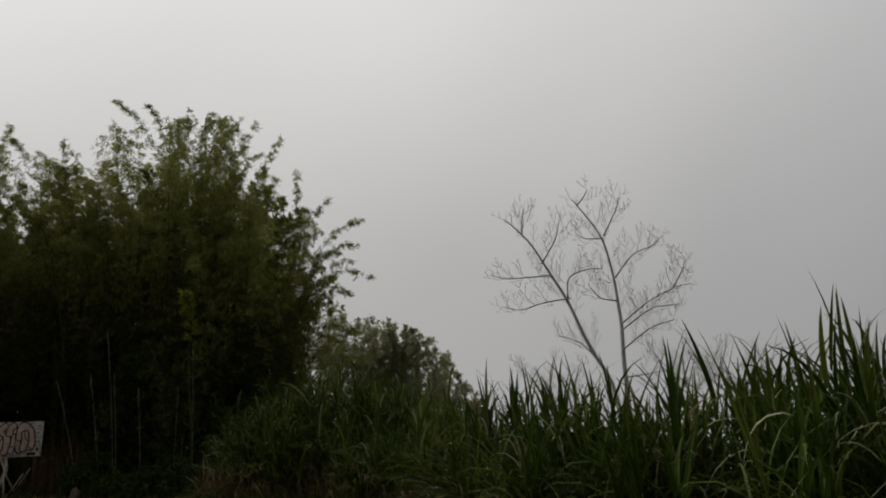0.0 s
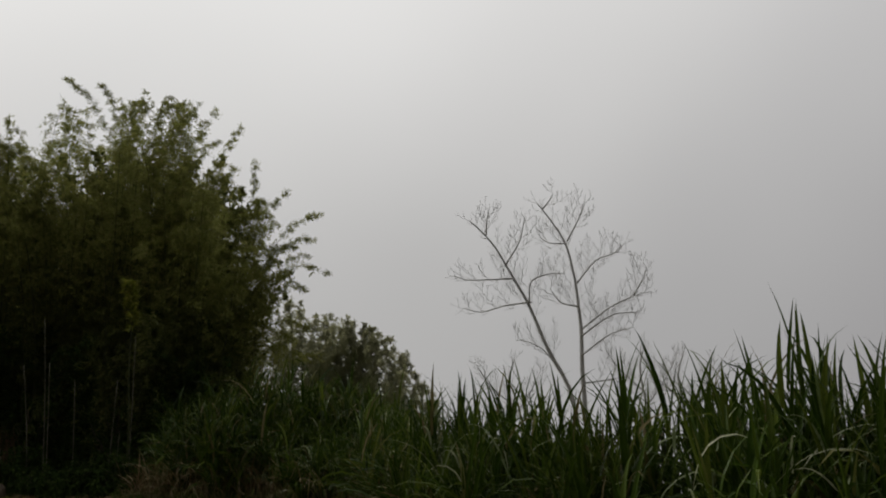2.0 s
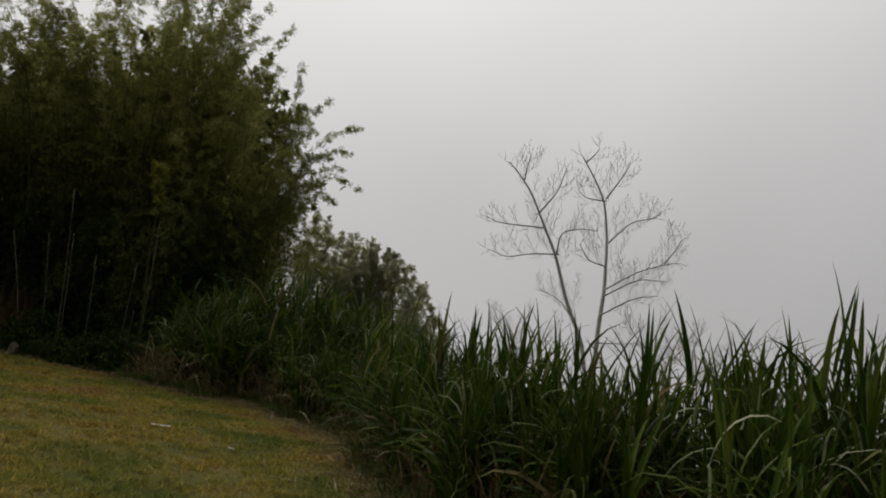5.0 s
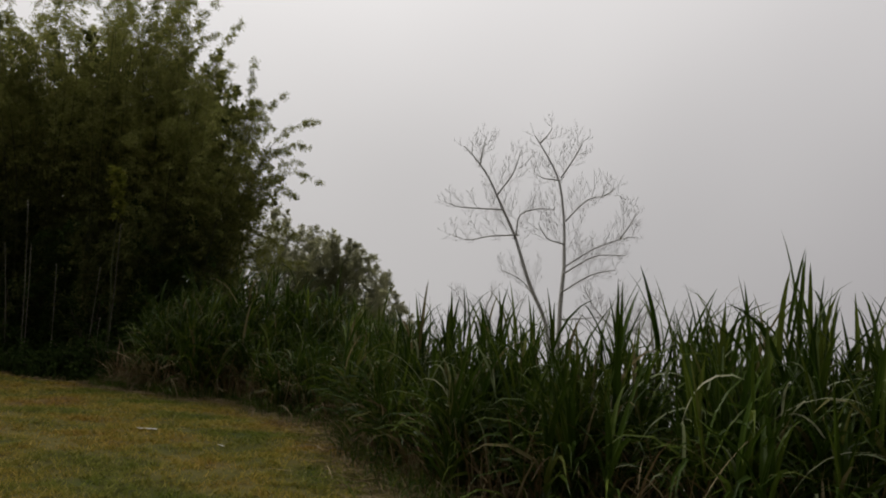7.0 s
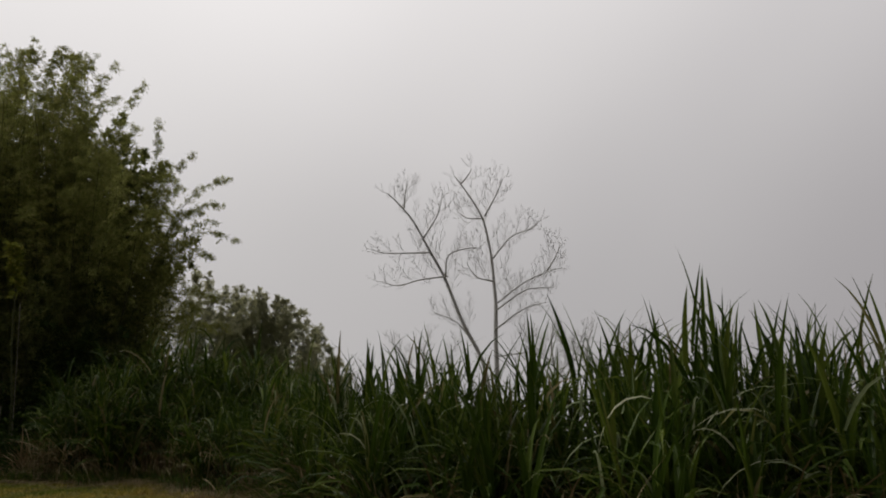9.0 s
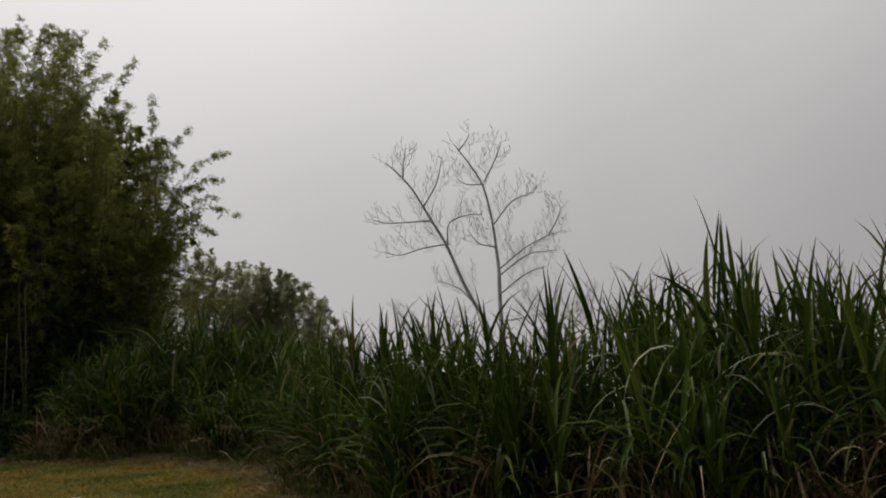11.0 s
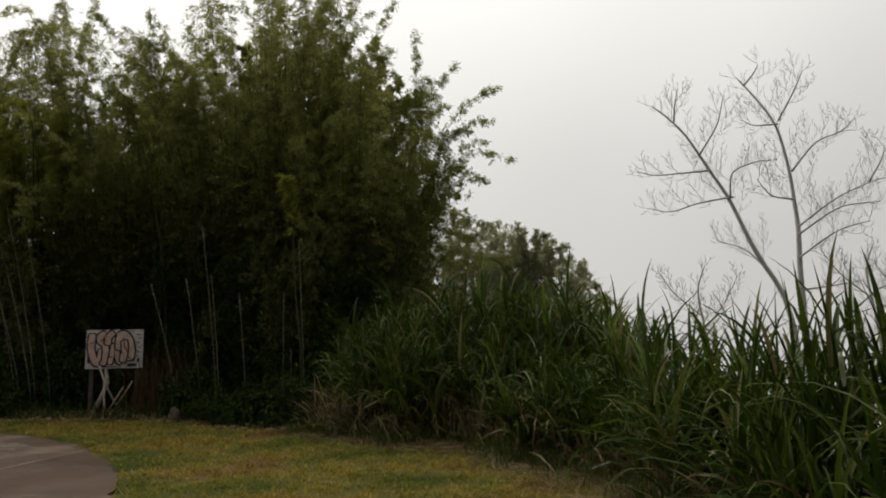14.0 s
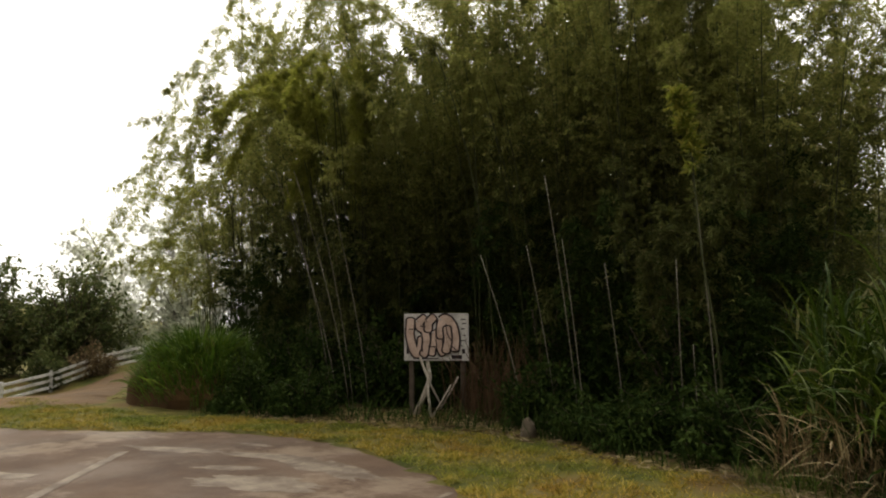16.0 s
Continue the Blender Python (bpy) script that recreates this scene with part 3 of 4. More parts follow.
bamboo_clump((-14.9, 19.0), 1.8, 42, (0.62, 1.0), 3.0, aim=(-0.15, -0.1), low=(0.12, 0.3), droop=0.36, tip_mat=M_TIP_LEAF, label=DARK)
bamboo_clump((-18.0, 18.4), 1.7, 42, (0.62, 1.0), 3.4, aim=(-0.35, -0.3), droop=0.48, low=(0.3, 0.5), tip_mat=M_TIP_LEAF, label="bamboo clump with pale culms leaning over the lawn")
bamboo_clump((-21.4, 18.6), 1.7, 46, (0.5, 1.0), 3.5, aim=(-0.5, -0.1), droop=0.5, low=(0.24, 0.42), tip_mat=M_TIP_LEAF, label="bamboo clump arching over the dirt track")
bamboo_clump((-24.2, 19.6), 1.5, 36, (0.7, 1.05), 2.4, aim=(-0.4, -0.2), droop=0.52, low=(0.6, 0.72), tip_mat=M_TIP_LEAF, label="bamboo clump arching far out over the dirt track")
for x, y in ((-12.8, 22.0), (-17.4, 21.4), (-9.6, 21.4), (-20.4, 21.2), (-15.0, 21.6), (-11.0, 22.2), (-9.4, 20.3), (-19.0, 23.0), (-16.2, 23.4)):
    bamboo_clump((x, y), 2.0, 18, (0.55, 0.82), 1.5, low=(0.0, 0.06), leaf_len=0.24, nodes=5, fan=4, per_m=6, broad=0.36, label=BACK)
# Every other clump takes the dark shrub colour to stand for shade.
for i in range(11):
    bamboo_clump((-19.7 + 1.25 * i, 17.0 + 0.25 * (i % 3) + (1.3 if 3 < i < 8 else 0)), 0.7, 11, None, 0.9, aim=(0, -0.25), droop=0.5, low=(0.03, 0.12), per_m=9, nodes=7, fan=3, spread=0.75, leaf_len=0.13, broad=0.26, mat=M_BAMBOO_LEAF if i % 2 else M_SHRUB_LEAF, thick=0.01, heights=(1.9, 4.6), label="young bamboo hanging over the foot of the thicket, alternate clumps darkened for shade")
FAR = "bamboo clump with fog haze painted into its grey-olive leaves"
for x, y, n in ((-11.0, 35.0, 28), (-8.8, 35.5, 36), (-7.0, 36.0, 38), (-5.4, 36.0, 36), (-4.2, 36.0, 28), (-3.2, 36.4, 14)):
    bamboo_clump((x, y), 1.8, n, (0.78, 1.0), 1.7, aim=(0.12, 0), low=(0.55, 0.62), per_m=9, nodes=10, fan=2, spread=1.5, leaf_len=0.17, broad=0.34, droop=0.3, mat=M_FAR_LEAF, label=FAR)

# ---- shrubs ----
rng = np.random.default_rng(12)


def shrub(at, size, twigs, leaf_n, leaf_len, mat, label, bark=M_DARK_BARK, name="shrub", category="shrub"):
    top = new(name)
    top.location = (at[0], at[1], float(ground_z(at[0], at[1])))
    stems, S, W = [], [], []
    for i in range(twigs):
        a, e = rng.uniform(0, 2 * math.pi), rng.uniform(0.15, 1.0)
        end = np.array([math.cos(a) * math.sqrt(1 - e * e) * size[0], math.sin(a) * math.sqrt(1 - e * e) * size[1], e * size[2]]) * rng.uniform(0.7, 1.1)
        t = np.linspace(0, 1, 6)[:, None]
        line = end * t * np.array([1, 1, 0]) * t ** 0.4 + end * np.array([0, 0, 1]) * t + rng.normal(size=(6, 3)) * 0.03
        line[0] = (0.1 * math.cos(a), 0.1 * math.sin(a), -0.05)
        stems.append(tube(line, np.linspace(0.018, 0.004, 6) * (size[2] / 1.5), 5))
        u = rng.uniform(0.3, 1, 9)
        S.append(np.stack([np.interp(u, t[:, 0], line[:, k]) for k in range(3)], 1))
        W.append(unit(rng.normal(size=(9, 3)) + unit(end) * 0.7))
    v, f = joined(stems)
    part_mesh("branching_stem", mesh_from("branching_stem", v, f, bark), top, kind="stuff")
    S, W = np.concatenate(S), np.concatenate(W)
    i = np.repeat(np.arange(len(S)), leaf_n)
    s = rng.uniform(0, 0.35 * size[2] / 1.5, len(i))
    pos = S[i] + W[i] * s[:, None] + rng.normal(size=(len(i), 3)) * 0.05
    way = unit(W[i] * 0.6 + rng.normal(size=pos.shape) * 0.7 - np.array([0, 0, 0.2]))
    ln = leaf_len * rng.uniform(0.6, 1.3, len(i))
    v, f = leaves(pos, way, ln, ln * rng.uniform(0.35, 0.5, len(i)))
    part_mesh("foliage", mesh_from("foliage", v, f, mat), top, kind="stuff")
    return tagged(top, label, category)


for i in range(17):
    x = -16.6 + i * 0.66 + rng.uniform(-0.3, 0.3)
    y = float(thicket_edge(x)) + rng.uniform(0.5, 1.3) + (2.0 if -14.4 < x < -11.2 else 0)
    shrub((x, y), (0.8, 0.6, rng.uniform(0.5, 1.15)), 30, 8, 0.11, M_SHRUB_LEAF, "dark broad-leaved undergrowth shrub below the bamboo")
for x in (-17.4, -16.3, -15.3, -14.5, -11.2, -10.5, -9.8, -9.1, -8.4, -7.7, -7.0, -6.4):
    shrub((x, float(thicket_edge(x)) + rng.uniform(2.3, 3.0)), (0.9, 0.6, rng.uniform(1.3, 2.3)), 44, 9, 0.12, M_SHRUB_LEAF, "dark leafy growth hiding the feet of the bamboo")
# Added row in near-black leaf, a stand-in for the shaded interior.
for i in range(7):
    shrub((-22 + i * 2.0, 20.6 + rng.uniform(-0.4, 0.4)), (1.6, 1.0, rng.uniform(3.0, 4.6)), 60, 10, 0.24, M_SHRUB_LEAF, "shrub added as dark backing behind the bamboo thicket")
shrub((-33.2, 14.5), (2.6, 2.2, 4.6), 110, 12, 0.24, M_BUSH_LEAF, "dark green leafy bush behind the white fence")
shrub((-32.0, 17.4), (2.6, 2.2, 4.0), 100, 12, 0.22, M_BUSH_LEAF, "dark green leafy bush behind the white fence")
shrub((-28.3, 16.6), (0.7, 0.9, 1.1), 30, 8, 0.12, M_DRY_LEAF, "dry brown bush grown through the white fence")
shrub((-28.5, 15.2), (0.8, 0.8, 1.2), 26, 8, 0.14, M_BUSH_LEAF, "straggly bush grown through the white fence")

# ---- bare trees ----
rng = np.random.default_rng(13)


def twigs_on(line, spacing, size, depth, out, r0):
    """Upswept fine twigs along a limb, forking down to hair-thin ends."""
    seg = np.linalg.norm(np.diff(line, axis=0), axis=1)
    s = np.concatenate([[0], np.cumsum(seg)])
    n = max(2, int(s[-1] / spacing))
    hand = rng.choice([-1.0, 1.0])
    for i in range(n):
        u = (0.15 + 0.85 * (i + rng.uniform(-0.3, 0.3)) / (n - 1)) * s[-1]
        u = min(max(u, 0.1 * s[-1]), s[-1])
        hand = -hand
        p = np.array([np.interp(u, s, line[:, k]) for k in range(3)])
        tan = unit(np.array([np.interp(min(u + 0.1, s[-1]), s, line[:, k]) - np.interp(max(u - 0.1, 0), s, line[:, k]) for k in range(3)]))
        side = unit(np.cross(tan, unit(np.array([rng.normal() * 0.5, 1.0, rng.normal() * 0.5])))) * hand
        d = unit(tan * rng.uniform(0.35, 0.8) + side * rng.uniform(0.5, 1.0) + np.array([0, rng.normal() * 0.3, 0.15]))
        ln = size * rng.uniform(0.55, 1.1) * (1.18 - 0.8 * u / s[-1])
        t = np.linspace(0, 1, 6)[:, None]
        tw = p + d * ln * t + (tan * 0.15 + np.array([0, 0, 0.45])) * ln * t ** 2 + rng.normal(size=(6, 3)) * 0.012 * ln * t
        out.append(tube(tw[::1 if depth else 2], r0 * np.linspace(1, 0.5, 6)[::1 if depth else 2], 3))
        if depth:
            twigs_on(tw, spacing * 0.52, size * 0.42, depth - 1, out, r0 * 0.75)


def limb_line(points, y, sway):
    p = np.array([(x, y + sway * k / max(1, len(points) - 1), z) for k, (x, z) in enumerate(points)])
    s = np.linspace(0, len(p) - 1, 4 * len(p))
    q = np.stack([np.interp(s, range(len(p)), p[:, k]) for k in range(3)], 1)
    for _ in range(3):
        q[1:-1] = 0.5 * q[1:-1] + 0.25 * (q[:-2] + q[2:])
    return q


def bare_tree(y, trunks, limbs, label, spacing, size, r0, depth=2):
    top = new("bare_tree")
    x0 = trunks[0][0][0][0]
    z0 = float(ground_z(x0, y))
    top.location = (x0, y, z0)
    off = np.array([x0, y, z0])
    fine = []
    for pts, ra, rb in trunks:
        if pts[0][1] is None:
            pts = [(pts[0][0], z0 - 0.2)] + pts[1:]
        line = limb_line(pts, y, rng.uniform(-0.6, 0.6)) - off
        v, f = tube(line, np.linspace(ra, rb, len(line)), 8)
        part_mesh("trunk", mesh_from("trunk", v, f, M_HAZE_BARK, True), top)
        twigs_on(line[len(line) // 3:], spacing, size, depth, fine, r0)
    for pts, ra, rb in limbs:
        line = limb_line(pts, y, rng.uniform(-1.2, 1.2)) - off
        v, f = tube(line, np.linspace(ra, rb, len(line)), 6)
        part_mesh("limb", mesh_from("limb", v, f, M_HAZE_BARK, True), top)
        twigs_on(line, spacing * 0.75, size, depth, fine, r0)
    v, f = joined(fine)
    part_mesh("fine_twig", mesh_from("fine_twig", v, f, M_HAZE_BARK), top, kind="stuff")
    return tagged(top, label, "tree")


RIGHT_TRUNK = [(5.0, None), (5.12, 2.48), (5.08, 4.24), (5.2, 6.26), (5.12, 7.5), (5.07, 8.79), (4.71, 11.21), (3.75, 12.8), (3.15, 13.7)]
LEFT_TRUNK = [(5.0, None), (4.92, 2.49), (3.4, 4.94), (2.42, 7.81), (1.66, 9.18), (0.68, 11.15), (-0.3, 12.3), (-0.8, 12.75)]
LIMB_LINES = [
    [(5.2, 6.26), (6.79, 7.48), (8.34, 8.14), (9.1, 8.3)], [(8.1, 8.05), (8.8, 9.1), (9.09, 9.8)],
    [(1.66, 9.18), (0.22, 9.12), (-0.9, 9.07), (-1.6, 9.3)], [(2.6, 7.83), (1.05, 7.72), (-0.22, 7.36), (-1.2, 7.71)],
    [(5.1, 8.79), (6.21, 10.2), (7.45, 10.6), (7.97, 11.2)], [(4.69, 11.08), (3.68, 11.23), (3.26, 11.77)],
    [(5.12, 7.5), (4.11, 7.66), (3.58, 8.49)], [(2.45, 7.8), (2.5, 9.0), (3.66, 9.28), (4.41, 9.16)],
    [(1.25, 10.0), (2.12, 11.2), (2.38, 12.4)], [(5.16, 5.89), (6.74, 7.0), (8.19, 6.95)], [(5.08, 4.84), (6.61, 5.96), (7.81, 6.2)],
    [(4.71, 11.21), (5.35, 12.3), (5.76, 13.2)], [(3.79, 4.31), (3.01, 5.4), (1.83, 5.9)], [(5.1, 3.4), (6.33, 3.53), (7.5, 3.75)],
    [(0.2, 11.75), (0.25, 12.3), (0.4, 12.9)], [(3.4, 13.1), (3.85, 13.6), (4.05, 13.95)],
]
bare_tree(37.05, [(RIGHT_TRUNK, 0.15, 0.03), (LEFT_TRUNK, 0.135, 0.026)], [(p, 0.05, 0.018) for p in LIMB_LINES], "bare tree forked into two leaning trunks, fog haze in its pale grey colour", 0.5, 1.4, 0.0125)
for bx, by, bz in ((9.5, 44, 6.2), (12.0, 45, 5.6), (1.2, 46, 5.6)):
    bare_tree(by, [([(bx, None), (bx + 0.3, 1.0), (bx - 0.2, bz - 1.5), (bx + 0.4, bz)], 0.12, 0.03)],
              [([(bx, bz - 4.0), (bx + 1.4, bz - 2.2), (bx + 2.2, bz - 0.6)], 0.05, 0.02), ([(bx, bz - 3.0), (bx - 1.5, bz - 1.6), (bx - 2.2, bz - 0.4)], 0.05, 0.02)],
              "small bare tree, its colour paled to stand for fog", 0.45, 1.1, 0.018, 2)

# ---- tall cane grass ----
rng = np.random.default_rng(14)


def cane_leaves(n, x, y, h, leaf_count, lean_a, lean):
    """Blades for n canes standing at x, y."""
    k = leaf_count
    i = np.repeat(np.arange(n), k)
    lev = np.tile(np.linspace(0.05, 1.0, k) ** 0.62, n) + rng.uniform(-0.05, 0.05, n * k)
    zb = np.clip(lev, 0.02, 1.05) * h[i]
    base = np.stack([x[i] + np.cos(lean_a)[i] * lean[i] * zb, y[i] + np.sin(lean_a)[i] * lean[i] * zb, ground_z(x, y)[i] + zb], 1)
    head = np.tile(np.arange(k) * math.pi, n) + rng.normal(size=n * k) * 0.7 + rng.uniform(0, 6.28, n)[i]
    top = lev > 0.8
    length = np.where(top, rng.uniform(0.6, 1.02, n * k), rng.uniform(0.6, 1.1, n * k))
    start = np.where(top, rng.uniform(0.03, 0.38, n * k), rng.uniform(0.25, 0.85, n * k))
    bend = np.where(top, rng.uniform(0.05, 1.5, n * k), rng.uniform(1.1, 2.9, n * k))
    arch = np.interp(x, [-2.5, 1.0], [1.0, 0.0])[i] * rng.random(n * k)
    start, bend = start + 0.3 * arch * top, bend + 1.3 * arch * top
    return base, head, length, rng.uniform(0.03, 0.062, n * k), start, bend


def tall_grass():
    tufts, per = 272, 7
    tx = -6.1 + 19.1 * ((np.arange(tufts) * 0.618034) % 1) ** 1.25
    td = rng.random(tufts) ** 1.1 * np.interp(tx, [-8, -3, 0, 13], [2.4, 2.6, 2.2, 2.3])
    ty = front_of(tx) + td + 0.12
    i = np.repeat(np.arange(tufts), per)
    n = len(i)
    dx, dy = rng.normal(size=n) * 0.13, rng.normal(size=n) * 0.13
    x, y, deep = tx[i] + dx, ty[i] + dy, td[i]
    y = np.maximum(y, front_of(x) - 0.1)
    h = (rng.uniform(0.62, 1.5, tufts)[i] + rng.uniform(-0.22, 0.22, n)) * np.interp(x, [-6.6, -5.6, -4.6, -2.5, -0.5, 1.2, 3, 13], [0.8, 1.15, 1.62, 1.32, 0.95, 0.92, 1.02, 1.04])
    h *= np.clip(0.48 + deep * 0.42, 0.4, 1)
    v, f = blades(*cane_leaves(n, x, y, h, 10, np.arctan2(dy, dx), np.hypot(dx, dy) * 1.5))
    tagged(new("tall_grass", mesh_from("tall_grass", v, f, M_CANE_LEAF)), "dense stand of tall dark green cane grass along the lawn", "grass", kind="stuff")
    stalks = []
    for i in range(n):
        z = float(ground_z(x[i], y[i]))
        stalks.append(tube([(x[i], y[i], z - 0.05), (x[i] + rng.uniform(-0.06, 0.06), y[i] + rng.uniform(-0.06, 0.06), z + h[i])], (0.011, 0.006), 4))
    v, f = joined(stalks)
    tagged(new("grass_stalks", mesh_from("grass_stalks", v, f, M_CULM)), "green and straw-coloured stalks of the tall grass", "grass", kind="stuff")
    # dead leaves at the foot of the stand
    m = 2600
    x = rng.uniform(-6.7, 10, m)
    y = front_of(x) + rng.normal(size=m) * 0.35 + 0.25
    base = np.stack([x, y, ground_z(x, y) + rng.random(m) ** 2 * 0.6], 1)
    v, f = blades(base, rng.uniform(0, 6.28, m), rng.uniform(0.3, 0.8, m), rng.uniform(0.01, 0.028, m), rng.uniform(0.3, 1.3, m), rng.uniform(0.3, 1.8, m), 4)
    v[:, 2] = np.maximum(v[:, 2], ground_z(v[:, 0], v[:, 1]) + 0.004)
    k = 1500
    xs = rng.uniform(-6.5, 9, k)
    ys = front_of(xs) + np.abs(rng.normal(size=k)) * 0.3
    sv, sf = blades(np.stack([xs, ys, ground_z(xs, ys)], 1), rng.uniform(0, 6.28, k), rng.uniform(0.4, 1.0, k), rng.uniform(0.008, 0.02, k), rng.uniform(0.0, 0.5, k), rng.uniform(0.0, 1.3, k), 4)
    tagged(new("straw_stems", mesh_from("straw_stems", sv, sf, M_STRAW)), "upright dead stems among the tall grass", "grass", kind="stuff")
    # Extra blades in a pale colour imitate light glinting off the stand.
    k = 240
    xs = rng.uniform(-6.6, 9, k)
    ys = front_of(xs) + rng.random(k) * 0.9
    zs = ground_z(xs, ys) + rng.uniform(0.4, 1.35, k) * np.clip(0.55 + (ys - front_of(xs)), 0.5, 1)
    sv, sf = blades(np.stack([xs, ys, zs], 1), -1.6 + rng.normal(size=k) * 1.1, rng.uniform(0.4, 0.95, k), rng.uniform(0.016, 0.034, k), rng.uniform(0.2, 0.8, k), rng.uniform(1.2, 2.4, k), 6)
    tagged(new("glint_grass", mesh_from("glint_grass", sv, sf, M_GLINT_BLADE)), "pale grey-green blades drooping over the tall grass, painted as glints", "grass", kind="stuff")
    tagged(new("dry_grass", mesh_from("dry_grass", v, f, M_DRY_LEAF)), "dry brown grass leaves along the foot of the stand", "grass", kind="stuff")


tall_grass()


def cane_plant(kind, height, size):
    top = new("cane_grass")
    v, f = tube([(0, 0, -0.05), (0.02, 0.01, height * 0.5), (0.0, 0.02, height)], (0.013, 0.011, 0.006), 6)
    part_mesh("stem", mesh_from("stem", v, f, M_CULM, True), top)
    k = 11
    for i in range(k):
        u = 0.25 + 0.75 * i / (k - 1)
        tip = u > 0.8
        v, f = blades(np.array([[0.0, 0.0, u * height]]), np.array([i * math.pi + rng.normal() * 0.5 + kind]), np.array([rng.uniform(0.7, 1.1) * size]), np.array([rng.uniform(0.035, 0.05)]),
                      np.array([rng.uniform(0.02, 0.14) if tip else rng.uniform(0.2, 0.45)]), np.array([rng.uniform(0.05, 0.5) if tip else rng.uniform(0.6, 1.9)]), 7, 0.2)
        part_mesh("leaf", mesh_from("leaf", v, f, M_CANE_LEAF), top)
    return tagged(top, "upright cane grass plant with long arching blades", "grass", "cane grass plants")


rng = np.random.default_rng(15)
canes = [cane_plant(k, h, z) for k, h, z in ((0.3, 1.72, 1.0), (1.4, 1.25, 0.75), (2.6, 1.4, 0.75), (0.9, 1.12, 0.75))]
spots = [(3.65, 6.35), (0.0, 10.2), (1.3, 8.2), (2.4, 7.1), (4.9, 6.6), (5.8, 6.2), (2.9, 7.6), (0.7, 9.1), (-0.9, 11.9), (6.8, 6.1), (1.9, 7.4), (4.3, 7.2), (3.3, 6.0), (7.6, 5.6), (-2.2, 13.2), (5.3, 5.7), (1.0, 8.0), (2.2, 8.3), (-3.6, 14.2), (8.4, 5.6), (6.2, 5.3), (3.0, 6.8), (0.3, 9.6)]
for i, (x, y) in enumerate(spots):
    m = pose(x, y, float(ground_z(x, y)), rng.uniform(-5, 5), rng.uniform(-5, 5), rng.uniform(0, 360) if i else 40)
    if i < len(canes):
        canes[i].matrix_basis = m
    else:
        copy_thing(canes[1 + i % 3], m)

# ---- graffiti board on its posts ----
rng = np.random.default_rng(16)


def spray_stroke(points, width, grow, thick):
    """A rounded flat band of paint along a curved path of (x, z) points."""
    p = np.array([(x, 0.0, z) for x, z in points])
    u = np.linspace(0, len(p) - 1, 7 * len(p))
    q = np.stack([np.interp(u, range(len(p)), p[:, k]) for k in range(3)], 1)
    for _ in range(6):
        q[1:-1] = 0.5 * q[1:-1] + 0.25 * (q[:-2] + q[2:])
    d0, d1 = unit(q[0] - q[1]), unit(q[-1] - q[-2])
    r = width / 2 + grow
    cap = np.array([1.0, 0.92, 0.7, 0.4])[::-1]
    q = np.concatenate([q[0] + d0 * r * 0.75 * np.array([1, 0.85, 0.6, 0.3])[:, None], q, q[-1] + d1 * r * 0.75 * np.array([0.3, 0.6, 0.85, 1])[:, None]])
    rad = r * np.concatenate([cap, np.ones(len(u)), cap[::-1]])
    v, f = tube(q, rad, 12)
    v[:, 1] = np.clip(v[:, 1], -0.5, 0.5) / r * thick / 2
    return v, f


